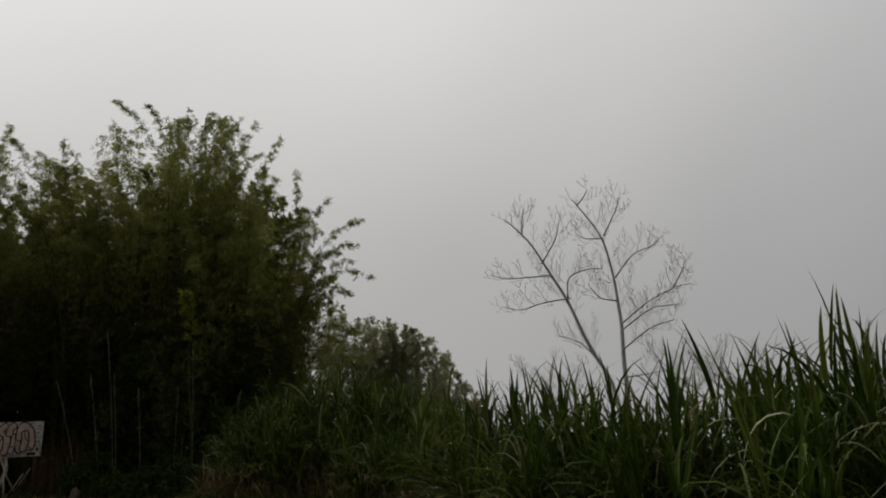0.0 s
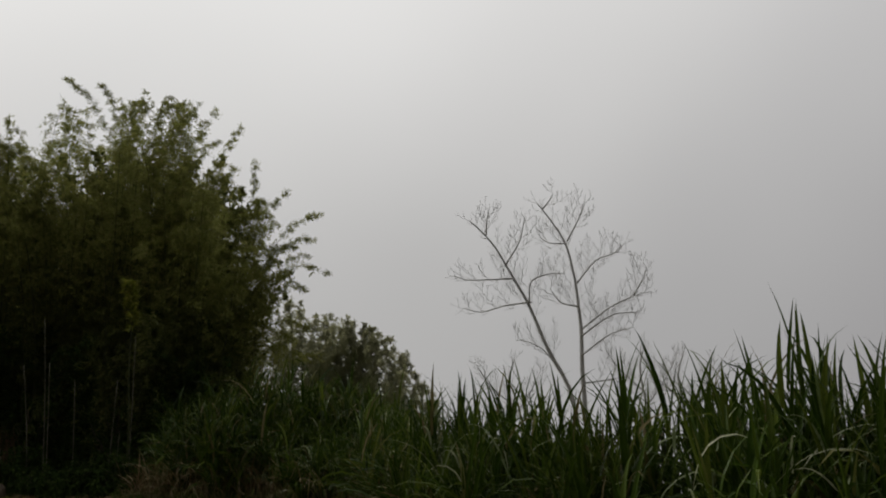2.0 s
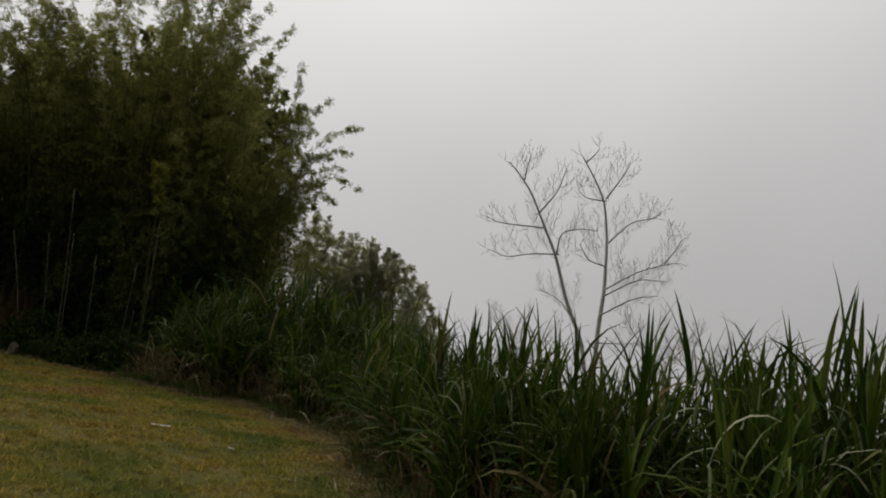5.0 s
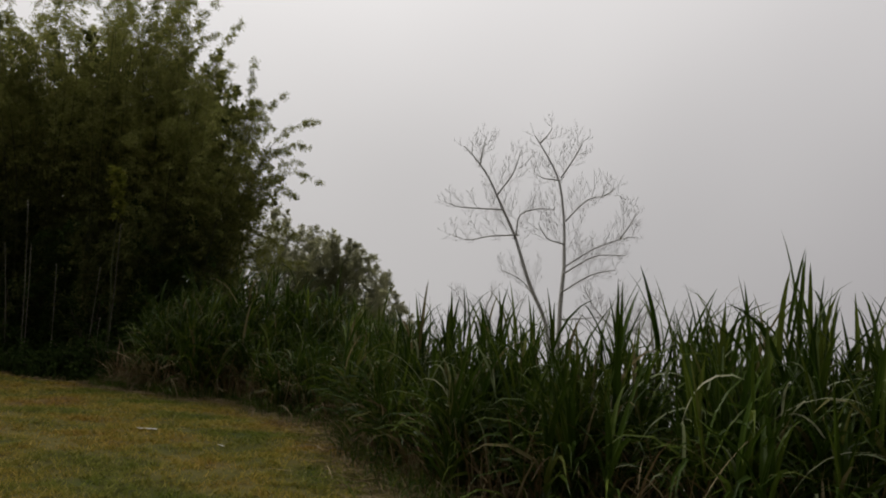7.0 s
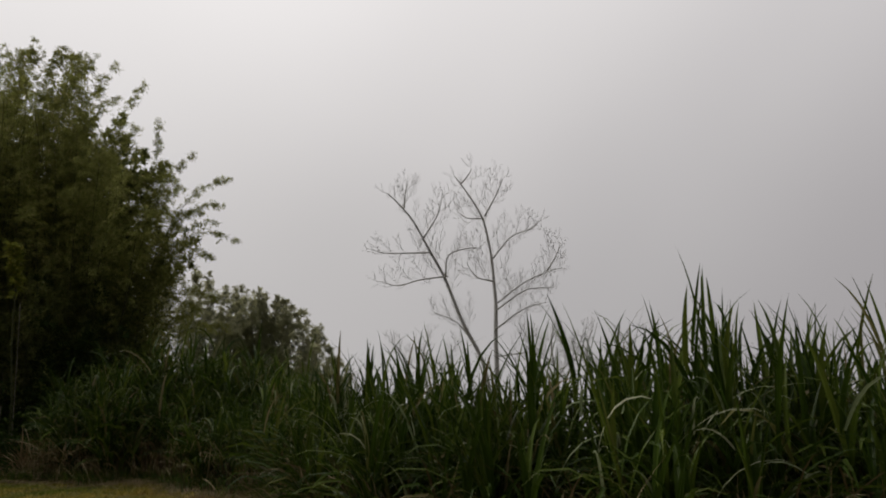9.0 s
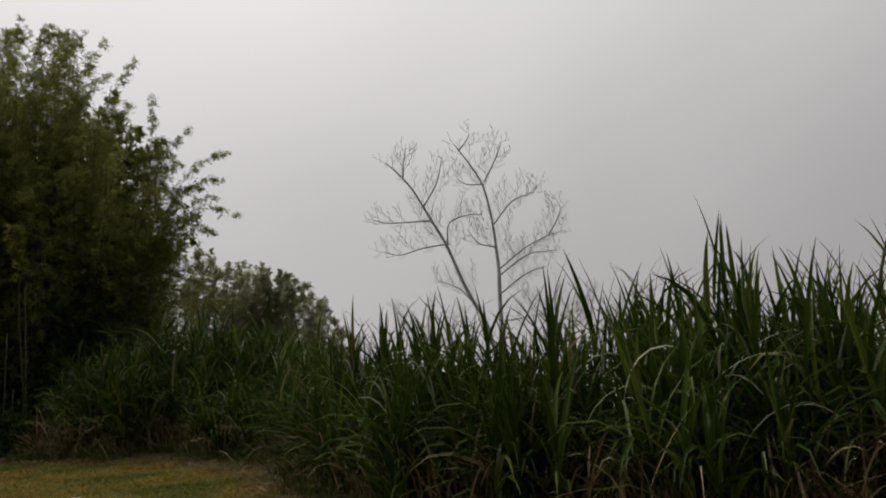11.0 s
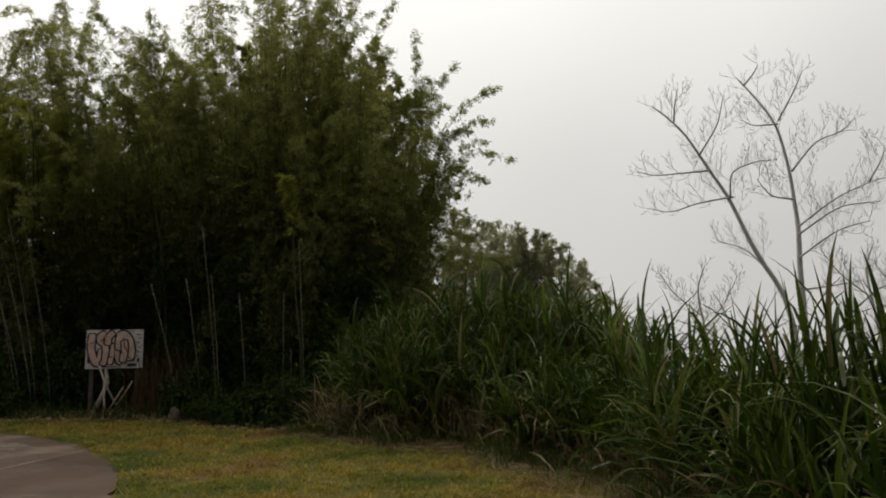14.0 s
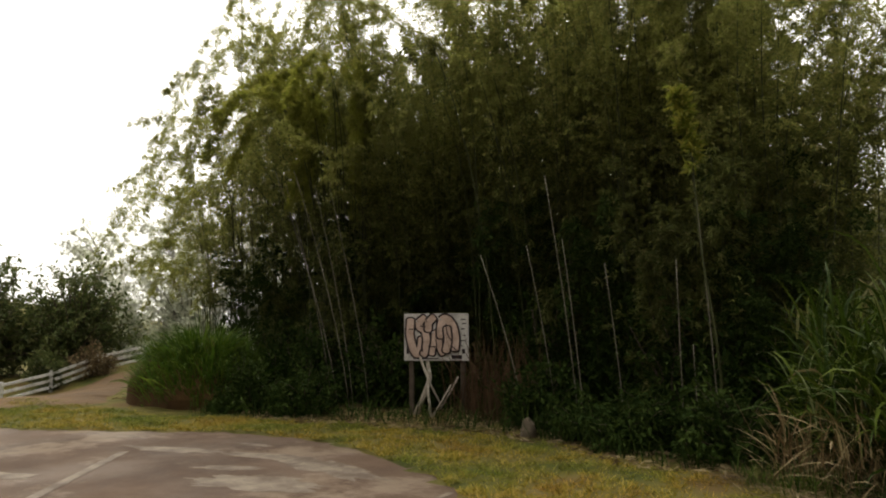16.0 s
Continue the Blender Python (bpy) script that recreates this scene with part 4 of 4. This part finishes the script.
def sign_board():
    top = new("graffiti_board")
    top.matrix_basis = pose(-12.95, 16.36, 0, 0, 0, math.degrees(math.atan2(0.6, 1.1)))
    W, H, mid = 1.26, 0.9, 1.47
    board = part("board", box((W, 0.03, H), 0.006, (0, 0, mid)), M_BOARD, top, "white painted board, scuffed at the edges")
    letters = [([(-0.5, 1.78), (-0.52, 1.5), (-0.46, 1.26), (-0.38, 1.13), (-0.3, 1.24), (-0.28, 1.42)], 0.14),
               ([(-0.24, 1.82), (-0.33, 1.76), (-0.33, 1.66), (-0.22, 1.6), (-0.18, 1.42), (-0.2, 1.22), (-0.24, 1.15)], 0.13),
               ([(-0.06, 1.83), (-0.15, 1.74), (-0.15, 1.62)], 0.13),
               ([(-0.08, 1.16), (-0.04, 1.36), (-0.02, 1.58), (0.06, 1.44), (0.07, 1.28), (0.12, 1.16)], 0.1),
               ([(0.1, 1.5), (0.1, 1.66), (0.14, 1.82), (0.24, 1.8), (0.34, 1.66), (0.38, 1.42), (0.36, 1.26)], 0.15),
               ([(0.22, 1.62), (0.24, 1.42), (0.2, 1.22)], 0.13)]
    for k, (points, width) in enumerate(letters):
        for word, mat, grow, lift, label in (("outline", M_BLACK, 0.034, 0.0155, "black spray outline"), ("fill", M_PINK, 0, 0.0185, "salmon pink spray fill")):
            v, f = spray_stroke(points, width, grow, 0.004)
            part_mesh(word, mesh_from(word, v, f, mat), board, label).location = (0, -lift - 0.005 * k, 0)
    for points in ([(-0.52, 1.62), (-0.45, 1.62)], [(-0.3, 1.68), (-0.2, 1.67)], [(-0.27, 1.4), (-0.26, 1.2)], [(0.0, 1.42), (0.02, 1.32)], [(0.2, 1.68), (0.23, 1.5), (0.3, 1.4)], [(0.3, 1.3), (0.4, 1.22)], [(-0.14, 1.3), (-0.02, 1.28)]):
        v, f = spray_stroke(points, 0.022, 0, 0.003)
        part_mesh("stroke", mesh_from("stroke", v, f, M_BLACK), board, "black spray stroke").location = (0, -0.0485, 0)
    for k, (x, z, w, h) in enumerate(((0.53, 1.8, 0.1, 0.02), (0.55, 1.72, 0.08, 0.02), (0.52, 1.62, 0.07, 0.025), (0.55, 1.5, 0.06, 0.02), (0.53, 1.4, 0.08, 0.02), (-0.2, 1.06, 0.5, 0.02), (0.4, 1.09, 0.2, 0.07), (0.53, 1.2, 0.06, 0.09), (0.5, 1.3, 0.05, 0.02), (-0.56, 1.22, 0.05, 0.14))):
        part("spray_mark", box((w, 0.003, h), 0, (x, -0.0172, z)), M_BLACK, board)
    part("post", box((0.09, 0.09, 1.9), 0.01, (-0.5, 0.07, 0.9)), M_DARK_BARK, top, "dark square timber post")
    part("post", box((0.09, 0.09, 1.9), 0.01, (0.5, 0.07, 0.9)), M_DARK_BARK, top, "dark square timber post")
    v, f = tube([(-0.42, -0.06, -0.05), (-0.22, -0.05, 0.4), (-0.12, -0.03, 0.7), (-0.2, 0.05, 1.1)], (0.06, 0.05, 0.045, 0.035), 8)
    part_mesh("brace", mesh_from("brace", v, f, M_OLD_WOOD, True), top, "pale peeled branch propping the board")
    for pts, r in (([(-0.3, -0.1, 1.1), (-0.12, -0.1, 0.62), (0.12, -0.12, 0.18)], 0.026), ([(0.42, 0.0, 0.72), (0.28, -0.06, 0.45), (0.1, -0.12, 0.14)], 0.02)):
        v, f = tube(pts, (r, r * 0.9, r * 0.7), 7)
        part_mesh("brace", mesh_from("brace", v, f, M_OLD_WOOD, True), top, "thin weathered stick propping the board")
    return tagged(top, "white board with salmon graffiti lettering on timber posts", "sign")


sign_board()


def fallen_branch(points, radius, label, mat=M_OLD_WOOD):
    v, f = tube(points, np.linspace(radius, radius * 0.5, len(points)), 6)
    return tagged(new("branch", mesh_from("branch", v, f, mat, True)), label, "branch")


fallen_branch([(-12.7, 15.9, 0.0), (-12.85, 16.0, 0.45), (-12.95, 16.1, 0.8)], 0.03, "pale dead branch leaning under the board")
fallen_branch([(-12.7, 15.9, 0.0), (-12.5, 15.95, 0.3), (-12.35, 16.05, 0.62)], 0.025, "pale dead branch leaning under the board")


def dead_thicket():
    pieces = []
    for i in range(170):
        x, y = rng.uniform(-12.5, -10.9), rng.uniform(16.0, 16.9)
        h = rng.uniform(0.5, 1.6)
        pieces.append(tube([(x, y, -0.02), (x + rng.normal() * 0.08, y + rng.normal() * 0.08, h * 0.6), (x + rng.normal() * 0.2, y + rng.normal() * 0.15, h)], (0.011, 0.008, 0.003), 4))
    v, f = joined(pieces)
    return tagged(new("dead_brush", mesh_from("dead_brush", v, f, M_BROWN_TWIG)), "rusty brown dead brush beside the board", "brush", kind="stuff")


dead_thicket()

# bleached dead culms standing at the front of the thicket
DEAD = [(-8.05, 15.8, 2.6, 0.0), (-7.85, 15.8, 1.4, -0.02), (-8.9, 15.8, 2.6, -0.24), (-9.55, 15.8, 3.06, -0.3), (-9.7, 15.9, 4.15, -0.5), (-10.05, 15.85, 3.0, -0.5), (-10.6, 15.8, 2.9, -0.86), (-7.6, 15.9, 3.65, -0.17),
        (-15.2, 15.9, 5.35, -2.3), (-14.75, 15.8, 5.2, -1.9), (-14.75, 15.9, 4.8, -1.3), (-14.4, 16.0, 4.7, -1.25), (-15.5, 16.0, 5.0, -1.7)]
for x, y, h, lean in DEAD:
    u = np.linspace(0, 1, 7)
    v, f = tube(np.stack([lean * u ** 1.3, 0 * u, h * u - 0.03], 1), np.linspace(0.0095, 0.0055, 7), 6)
    ob = new("bamboo_pole", mesh_from("bamboo_pole", v, f, M_DEAD_CULM, True))
    ob.location = (x, y, float(ground_z(x, y)))
    tagged(ob, "bleached dead bamboo pole standing before the thicket", "bamboo pole", "dead bamboo poles")


def young_bamboo():
    top = new("young_bamboo")
    top.location = (-7.45, 15.45, float(ground_z(-7.45, 15.45)))
    line = culm_line((0, 0, -0.05), (-1, 0), 4.95, 0.4, 0.1)
    v, f = tube(line, np.linspace(0.02, 0.006, len(line)), 6)
    part_mesh("culm", mesh_from("culm", v, f, M_CULM, True), top)
    pos, way, ln, wd, high = sprays([line, line], [0.76, 0.8], 20, 5, 4, 0.5, 0.17)
    v, f = leaves(pos, way, ln, wd)
    part_mesh("foliage", mesh_from("foliage", v, f, M_YOUNG_LEAF), top, kind="stuff")
    return tagged(top, "young bamboo shoot with bright yellow-green leaves", "bamboo")


young_bamboo()

# ---- lawn details ----
rng = np.random.default_rng(17)


def lawn_blades():
    c = 26000
    cx, cy = rng.uniform(-23, 1.5, c), rng.uniform(1.5, 15.6, c)
    i = np.repeat(np.arange(c), 18)
    n = len(i)
    x, y = cx[i] + rng.normal(size=n) * 0.05, cy[i] + rng.normal(size=n) * 0.05
    keep = ~inside(x, y, ASPHALT) & (y < np.where(x > -6.6, front_of(x) + 0.4, thicket_edge(x) + rng.normal(size=n) * 0.12))
    x, y, i = x[keep], y[keep], i[keep]
    n = len(x)
    base = np.stack([x, y, ground_z(x, y) - 0.004], 1)
    a = rng.uniform(0, 6.28, n)
    h = rng.uniform(0.015, 0.05, n) * rng.uniform(0.6, 1.7, c)[i]
    side = np.stack([-np.sin(a), np.cos(a), 0 * a], 1) * rng.uniform(0.004, 0.009, n)[:, None]
    tip = base + np.stack([np.cos(a) * h * 1.5, np.sin(a) * h * 1.5, h], 1)
    v = np.stack([base + side, base - side, tip], 1).reshape(-1, 3)
    f = np.arange(3 * n).reshape(-1, 3)
    tagged(new("lawn_grass", mesh_from("lawn_grass", v, f, M_LAWN_BLADE)), "short dry yellow-green lawn grass", "grass", kind="stuff")
    m = 6000
    x, y = rng.uniform(-23, 1.5, m), rng.uniform(1.5, 15.6, m)
    keep = ~inside(x, y, ASPHALT) & (y < np.where(x > -6.6, front_of(x) + 0.3, thicket_edge(x)))
    x, y = x[keep], y[keep]
    m = len(x)
    a, ln = rng.uniform(0, 6.28, m), rng.uniform(0.03, 0.11, m)
    tv, tf = leaves(np.stack([x, y, ground_z(x, y) + 0.02], 1), unit(np.stack([np.cos(a), np.sin(a), rng.normal(size=m) * 0.2], 1)), ln, rng.uniform(0.006, 0.014, m))
    tv[:, 2] = np.maximum(tv[:, 2], ground_z(tv[:, 0], tv[:, 1]) + 0.006)
    tagged(new("thatch", mesh_from("thatch", tv, tf, M_LAWN_BLADE)), "dry mown grass lying on the lawn", "thatch", kind="stuff")
    m = 7500
    x = rng.uniform(-7, 2.2, m)
    y = front_of(x) - np.abs(rng.normal(size=m)) * np.interp(x, [-7, -3, -1, 2], [0.3, 0.5, 1.0, 1.0]) + 0.1
    a, ln = rng.uniform(0, 6.28, m), rng.uniform(0.08, 0.4, m)
    base = np.stack([x, y, ground_z(x, y) + 0.03], 1)
    v, f = blades(base, a, ln, rng.uniform(0.006, 0.014, m), rng.uniform(1.35, 1.6, m), rng.uniform(-0.1, 0.2, m), 3)
    v[:, 2] = np.maximum(v[:, 2], ground_z(v[:, 0], v[:, 1]) + 0.006)
    m2 = 3200
    x = rng.uniform(-6.8, 3, m2)
    y = front_of(x) - np.abs(rng.normal(size=m2)) * np.interp(x, [-7, -3, -1, 3], [0.2, 0.3, 0.5, 0.5]) + 0.12 * np.sin(3 * x)
    tuft = np.stack([x, y, ground_z(x, y)], 1)
    tv, tf = blades(tuft, rng.uniform(0, 6.28, m2), rng.uniform(0.1, 0.42, m2), rng.uniform(0.007, 0.018, m2), rng.uniform(0.1, 0.9, m2), rng.uniform(0.3, 2.0, m2), 4)
    tagged(new("edge_grass", mesh_from("edge_grass", tv, tf, M_CANE_LEAF)), "ragged short grass where the lawn meets the tall grass", "grass", kind="stuff")
    tagged(new("straw", mesh_from("straw", v, f, M_DRY_LEAF)), "cut straw lying on the lawn by the tall grass", "straw", kind="stuff")


lawn_blades()


def undergrowth():
    """Weeds and fallen leaves along the foot of the bamboo."""
    m = 900
    x = rng.uniform(-16.8, -6.4, m)
    y = thicket_edge(x) + 0.1 + rng.random(m) ** 1.5 * 1.2
    base = np.stack([x, y, ground_z(x, y)], 1)
    v, f = blades(base, rng.uniform(0, 6.28, m), rng.uniform(0.15, 0.6, m), rng.uniform(0.01, 0.026, m), rng.uniform(0.1, 0.7, m), rng.uniform(0.3, 1.8, m), 4)
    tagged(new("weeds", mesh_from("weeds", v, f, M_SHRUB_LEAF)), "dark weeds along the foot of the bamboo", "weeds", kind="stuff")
    m = 9000
    x, y = rng.uniform(-21, -6, m), rng.uniform(14, 20, m)
    keep = y > thicket_edge(x) - 0.15
    x, y = x[keep], y[keep]
    m = len(x)
    a = rng.uniform(0, 6.28, m)
    way = np.stack([np.cos(a), np.sin(a), rng.normal(size=m) * 0.12], 1)
    ln = rng.uniform(0.1, 0.24, m)
    v, f = leaves(np.stack([x, y, ground_z(x, y) + 0.02], 1), unit(way), ln, ln * 0.25)
    v[:, 2] = np.maximum(v[:, 2], ground_z(v[:, 0], v[:, 1]) + 0.004)
    tagged(new("leaf_litter", mesh_from("leaf_litter", v, f, M_DRY_LEAF)), "brown fallen bamboo leaves on the ground", "leaf litter", kind="stuff")


undergrowth()


def scrap(x, y, turn, size):
    bm = bmesh.new()
    bmesh.ops.create_grid(bm, x_segments=6, y_segments=3, size=0.5)
    for v in bm.verts:
        v.co.x *= size
        v.co.y *= size * 0.28
        v.co.z = 0.012 + 0.03 * size * math.sin(v.co.x * 21 / size) * math.cos(v.co.y * 17 + 1)
    bmesh.ops.solidify(bm, geom=bm.faces[:], thickness=0.003)
    me = bpy.data.meshes.new("litter")
    bm.to_mesh(me)
    bm.free()
    me.materials.append(M_LITTER)
    ob = new("litter", me)
    ob.matrix_basis = pose(x, y, float(ground_z(x, y)) + 0.02, 0, 0, turn)
    return tagged(ob, "crumpled scrap of white litter on the lawn", "litter")


scrap(-3.12, 9.2, 15, 0.24)
scrap(-1.9, 8.6, -30, 0.1)


def stump(x, y, r, h):
    bm = bmesh.new()
    bmesh.ops.create_icosphere(bm, subdivisions=3, radius=1)
    for v in bm.verts:
        k = 1 + 0.18 * noise.noise(v.co * 1.7 + Vector((x, y, 0)))
        v.co = Vector((v.co.x * r * k, v.co.y * r * k, max(-0.2, v.co.z) * h * k))
    me = bpy.data.meshes.new("rock")
    bm.to_mesh(me)
    bm.free()
    me.materials.append(M_STONE)
    ob = new("rock", me)
    ob.location = (x, y, float(ground_z(x, y)) + 0.02)
    return tagged(ob, "weathered brown rock at the edge of the lawn", "rock")


stump(-10.15, 15.15, 0.12, 0.27)

# ---- bank, fence and far trees beside the dirt track ----
rng = np.random.default_rng(18)


def bank():
    bm = bmesh.new()
    bmesh.ops.create_icosphere(bm, subdivisions=4, radius=1)
    for v in bm.verts:
        k = 1 + 0.2 * noise.noise(v.co * 1.6 + Vector((4, 1, 2)))
        v.co = Vector((v.co.x * 1.75 * k, v.co.y * 1.2 * k, max(-0.15, v.co.z) * 1.35 * k))
    me = bpy.data.meshes.new("bank")
    bm.to_mesh(me)
    bm.free()
    me.materials.append(M_DIRT)
    top = new("grassy_bank")
    top.location = (-18.9, 14.8, float(ground_z(-18.9, 14.8)))
    part_mesh("earth", me, top)
    n = 3400
    a, r = rng.uniform(0, 6.28, n), rng.random(n) ** 0.42
    base = np.stack([np.cos(a) * r * 1.7, np.sin(a) * r * 1.15, 1.3 * np.sqrt(np.maximum(0, 1 - r ** 2)) - 0.05], 1)
    base[:, 0] += 0.25
    v, f = blades(base, a + rng.normal(size=n) * 0.6, rng.uniform(0.25, 0.8, n) * np.where(rng.random(n) < 0.06, 1.5, 1.0), rng.uniform(0.018, 0.042, n), rng.uniform(0.05, 0.9, n), rng.uniform(0.4, 2.6, n), 5)
    part_mesh("grass", mesh_from("grass", v, f, M_MOUND_LEAF), top, kind="stuff")
    return tagged(top, "earth bank overgrown with bright green grass", "bank")


bank()


def fence():
    line = [(-26.4, 12.0), (-27.3, 13.6), (-28.0, 15.2), (-28.4, 16.8), (-28.5, 18.4), (-28.2, 20.0)]
    top = new("rail_fence")
    top.location = (line[0][0], line[0][1], float(ground_z(*line[0])))
    o = Vector(top.location)
    g = [Vector((x, y, float(ground_z(x, y)))) - o for x, y in line]
    for i, p in enumerate(g):
        part("post", box((0.09, 0.09, 0.85), 0.01, (p.x, p.y, p.z + 0.26)), M_WHITE_RAIL, top)
    for p, q in zip(g, g[1:]):
        for h in (0.16, 0.37, 0.58):
            mid, d = (p + q) / 2, q - p
            bm = box((d.length + 0.06, 0.035, 0.09), 0.006)
            m = Matrix.Translation(mid + Vector((0.07, 0, h))) @ d.to_track_quat("X", "Z").to_matrix().to_4x4()
            bmesh.ops.transform(bm, matrix=m, verts=bm.verts)
            part("rail", bm, M_WHITE_RAIL, top)
    return tagged(top, "white painted three-rail fence along the dirt track", "fence")


fence()


def pale_tree(x, y, h, spread, label):
    top = new("tree")
    top.location = (x, y, float(ground_z(x, y)))
    u = np.linspace(0, 1, 8)
    trunk = np.stack([0.4 * np.sin(u * 2.5), 0.2 * u, h * 0.85 * u - 0.1], 1)
    v, f = tube(trunk, np.linspace(0.16, 0.03, 8), 7)
    part_mesh("trunk", mesh_from("trunk", v, f, M_HAZE_BARK, True), top)
    lines = []
    for i in range(26):
        k = rng.uniform(0.25, 0.98)
        p = np.array([np.interp(k, u, trunk[:, c]) for c in range(3)])
        a = rng.uniform(0, 6.28)
        d = np.array([math.cos(a), math.sin(a), rng.uniform(0.5, 1.4)]) * spread * (1.1 - 0.55 * k)
        t = np.linspace(0, 1, 6)[:, None]
        line = p + d * t + np.array([0, 0, -0.2]) * t ** 2 * spread
        lines.append(line)
        v, f = tube(line, np.linspace(0.04, 0.01, 6), 5)
        part_mesh("limb", mesh_from("limb", v, f, M_HAZE_BARK, True), top)
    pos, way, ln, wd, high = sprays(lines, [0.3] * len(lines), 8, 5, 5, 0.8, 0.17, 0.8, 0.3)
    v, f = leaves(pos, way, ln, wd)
    part_mesh("crown", mesh_from("crown", v, f, M_HAZE_LEAF), top, kind="stuff")
    return tagged(top, label, "tree")


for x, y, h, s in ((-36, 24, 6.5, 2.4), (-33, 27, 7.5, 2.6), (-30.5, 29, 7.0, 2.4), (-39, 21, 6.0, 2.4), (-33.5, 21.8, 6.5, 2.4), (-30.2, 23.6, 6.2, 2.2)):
    pale_tree(x, y, h, s, "slender pale tree, fog haze put into its leaf and bark colour")
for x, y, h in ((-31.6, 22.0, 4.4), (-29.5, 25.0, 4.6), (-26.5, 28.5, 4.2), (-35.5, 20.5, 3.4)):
    shrub((x, y), (2.6, 2.0, h), 60, 9, 0.26, M_HAZE_LEAF, "pale bush on the slope, fog haze put into its leaf colour")

# ---- long feathery shoots round the edges of the thicket ----
rng = np.random.default_rng(19)
ARM = "loose bamboo shoots arching out with drooping feathery tips"
bamboo_clump((-6.5, 18.9), 0.5, 0, None, 0, low=(0.5, 0.62), per_m=20, nodes=10, fan=2, leaf_len=0.1, spread=0.6, tip_mat=M_TIP_LEAF, label=ARM,
             tips=[(-5.2, 18.9, 8.3, 0.2), (-4.15, 18.8, 7.5, 0.27), (-4.4, 19.2, 6.9, 0.3), (-3.9, 18.9, 6.0, 0.38), (-4.4, 18.7, 5.5, 0.4), (-6.3, 19.1, 9.4, 0.15), (-4.9, 19.0, 6.6, 0.3), (-5.3, 18.6, 7.2, 0.26)])
bamboo_clump((-10.4, 18.8), 1.0, 0, None, 0, droop=0.1, low=(0.55, 0.66), per_m=20, nodes=10, fan=2, leaf_len=0.1, spread=0.7, tip_mat=M_TIP_LEAF, label=ARM,
             tips=[(-8.2, 18.9, 11.4, 0.12), (-10.1, 19.0, 12.0, 0.1), (-11.6, 19.0, 12.3, 0.2), (-12.9, 19.0, 12.7, 0.18), (-7.4, 18.8, 10.0, 0.2), (-9.2, 18.7, 11.4, 0.1)])
bamboo_clump((-12.3, 18.0), 0.9, 0, None, 0, low=(0.45, 0.6), per_m=17, nodes=11, fan=2, leaf_len=0.1, spread=0.85, tip_mat=M_TIP_LEAF, label="leafy bamboo shoots leaning out of the thicket",
             tips=[(-16.0, 18.0, 11.3, 0.1), (-13.8, 17.9, 10.8, 0.08), (-15.0, 18.3, 10.7, 0.12), (-18.2, 17.8, 10.9, 0.26), (-17.2, 18.1, 10.2, 0.22), (-14.6, 17.4, 9.6, 0.2), (-16.6, 17.3, 9.2, 0.3), (-13.4, 17.0, 9.0, 0.22)])
bamboo_clump((-16.4, 18.4), 0.8, 0, None, 0, low=(0.5, 0.65), per_m=18, nodes=10, fan=2, leaf_len=0.1, spread=0.75, tip_mat=M_TIP_LEAF, label=ARM,
             tips=[(-18.3, 18.6, 12.0, 0.42), (-19.6, 18.3, 11.6, 0.48), (-17.4, 18.9, 11.3, 0.45), (-20.6, 17.8, 11.2, 0.5), (-16.6, 18.8, 11.9, 0.3), (-21.2, 18.2, 12.2, 0.46)])
bamboo_clump((-20.8, 17.6), 0.9, 0, None, 0, low=(0.58, 0.7), per_m=18, nodes=10, fan=2, leaf_len=0.1, spread=0.75, tip_mat=M_TIP_LEAF, label="long bamboo shoots bowed over the dirt track",
             tips=[(-22.5, 17.2, 11.9, 0.5), (-23.6, 17.0, 11.0, 0.52), (-21.3, 17.0, 12.3, 0.45), (-24.6, 16.8, 9.9, 0.56), (-26.0, 17.0, 8.9, 0.6), (-27.3, 16.8, 7.2, 0.68), (-24.0, 17.4, 10.5, 0.55), (-25.2, 16.6, 8.0, 0.65)])
bamboo_clump((-20.6, 17.8), 0.9, 10, (0.7, 1.0), 2.0, aim=(-0.6, -0.2), droop=0.52, low=(0.6, 0.7), per_m=16, spread=0.7, tip_mat=M_TIP_LEAF, label=ARM)
bamboo_clump((-16.6, 17.2), 0.9, 24, None, 1.8, aim=(-0.3, -0.6), droop=0.5, low=(0.7, 0.8), per_m=30, spread=0.75, mat=M_DOME_LEAF, heights=(6.9, 7.9), label="bamboo shoots bent into a bright yellow-green dome")
bamboo_clump((-6.4, 18.8), 0.7, 0, None, 0, low=(0.2, 0.35), per_m=14, nodes=10, fan=2, spread=0.9, tip_mat=M_TIP_LEAF, label="low bamboo shoots bending over the tall grass",
             tips=[(-4.8, 18.7, 5.0, 0.35), (-4.3, 19.0, 4.4, 0.4), (-5.1, 18.5, 5.6, 0.3), (-4.9, 19.2, 4.1, 0.4), (-5.4, 18.8, 4.7, 0.3), (-4.5, 18.8, 3.7, 0.45), (-5.6, 18.6, 6.1, 0.28), (-5.2, 19.1, 3.4, 0.4)])
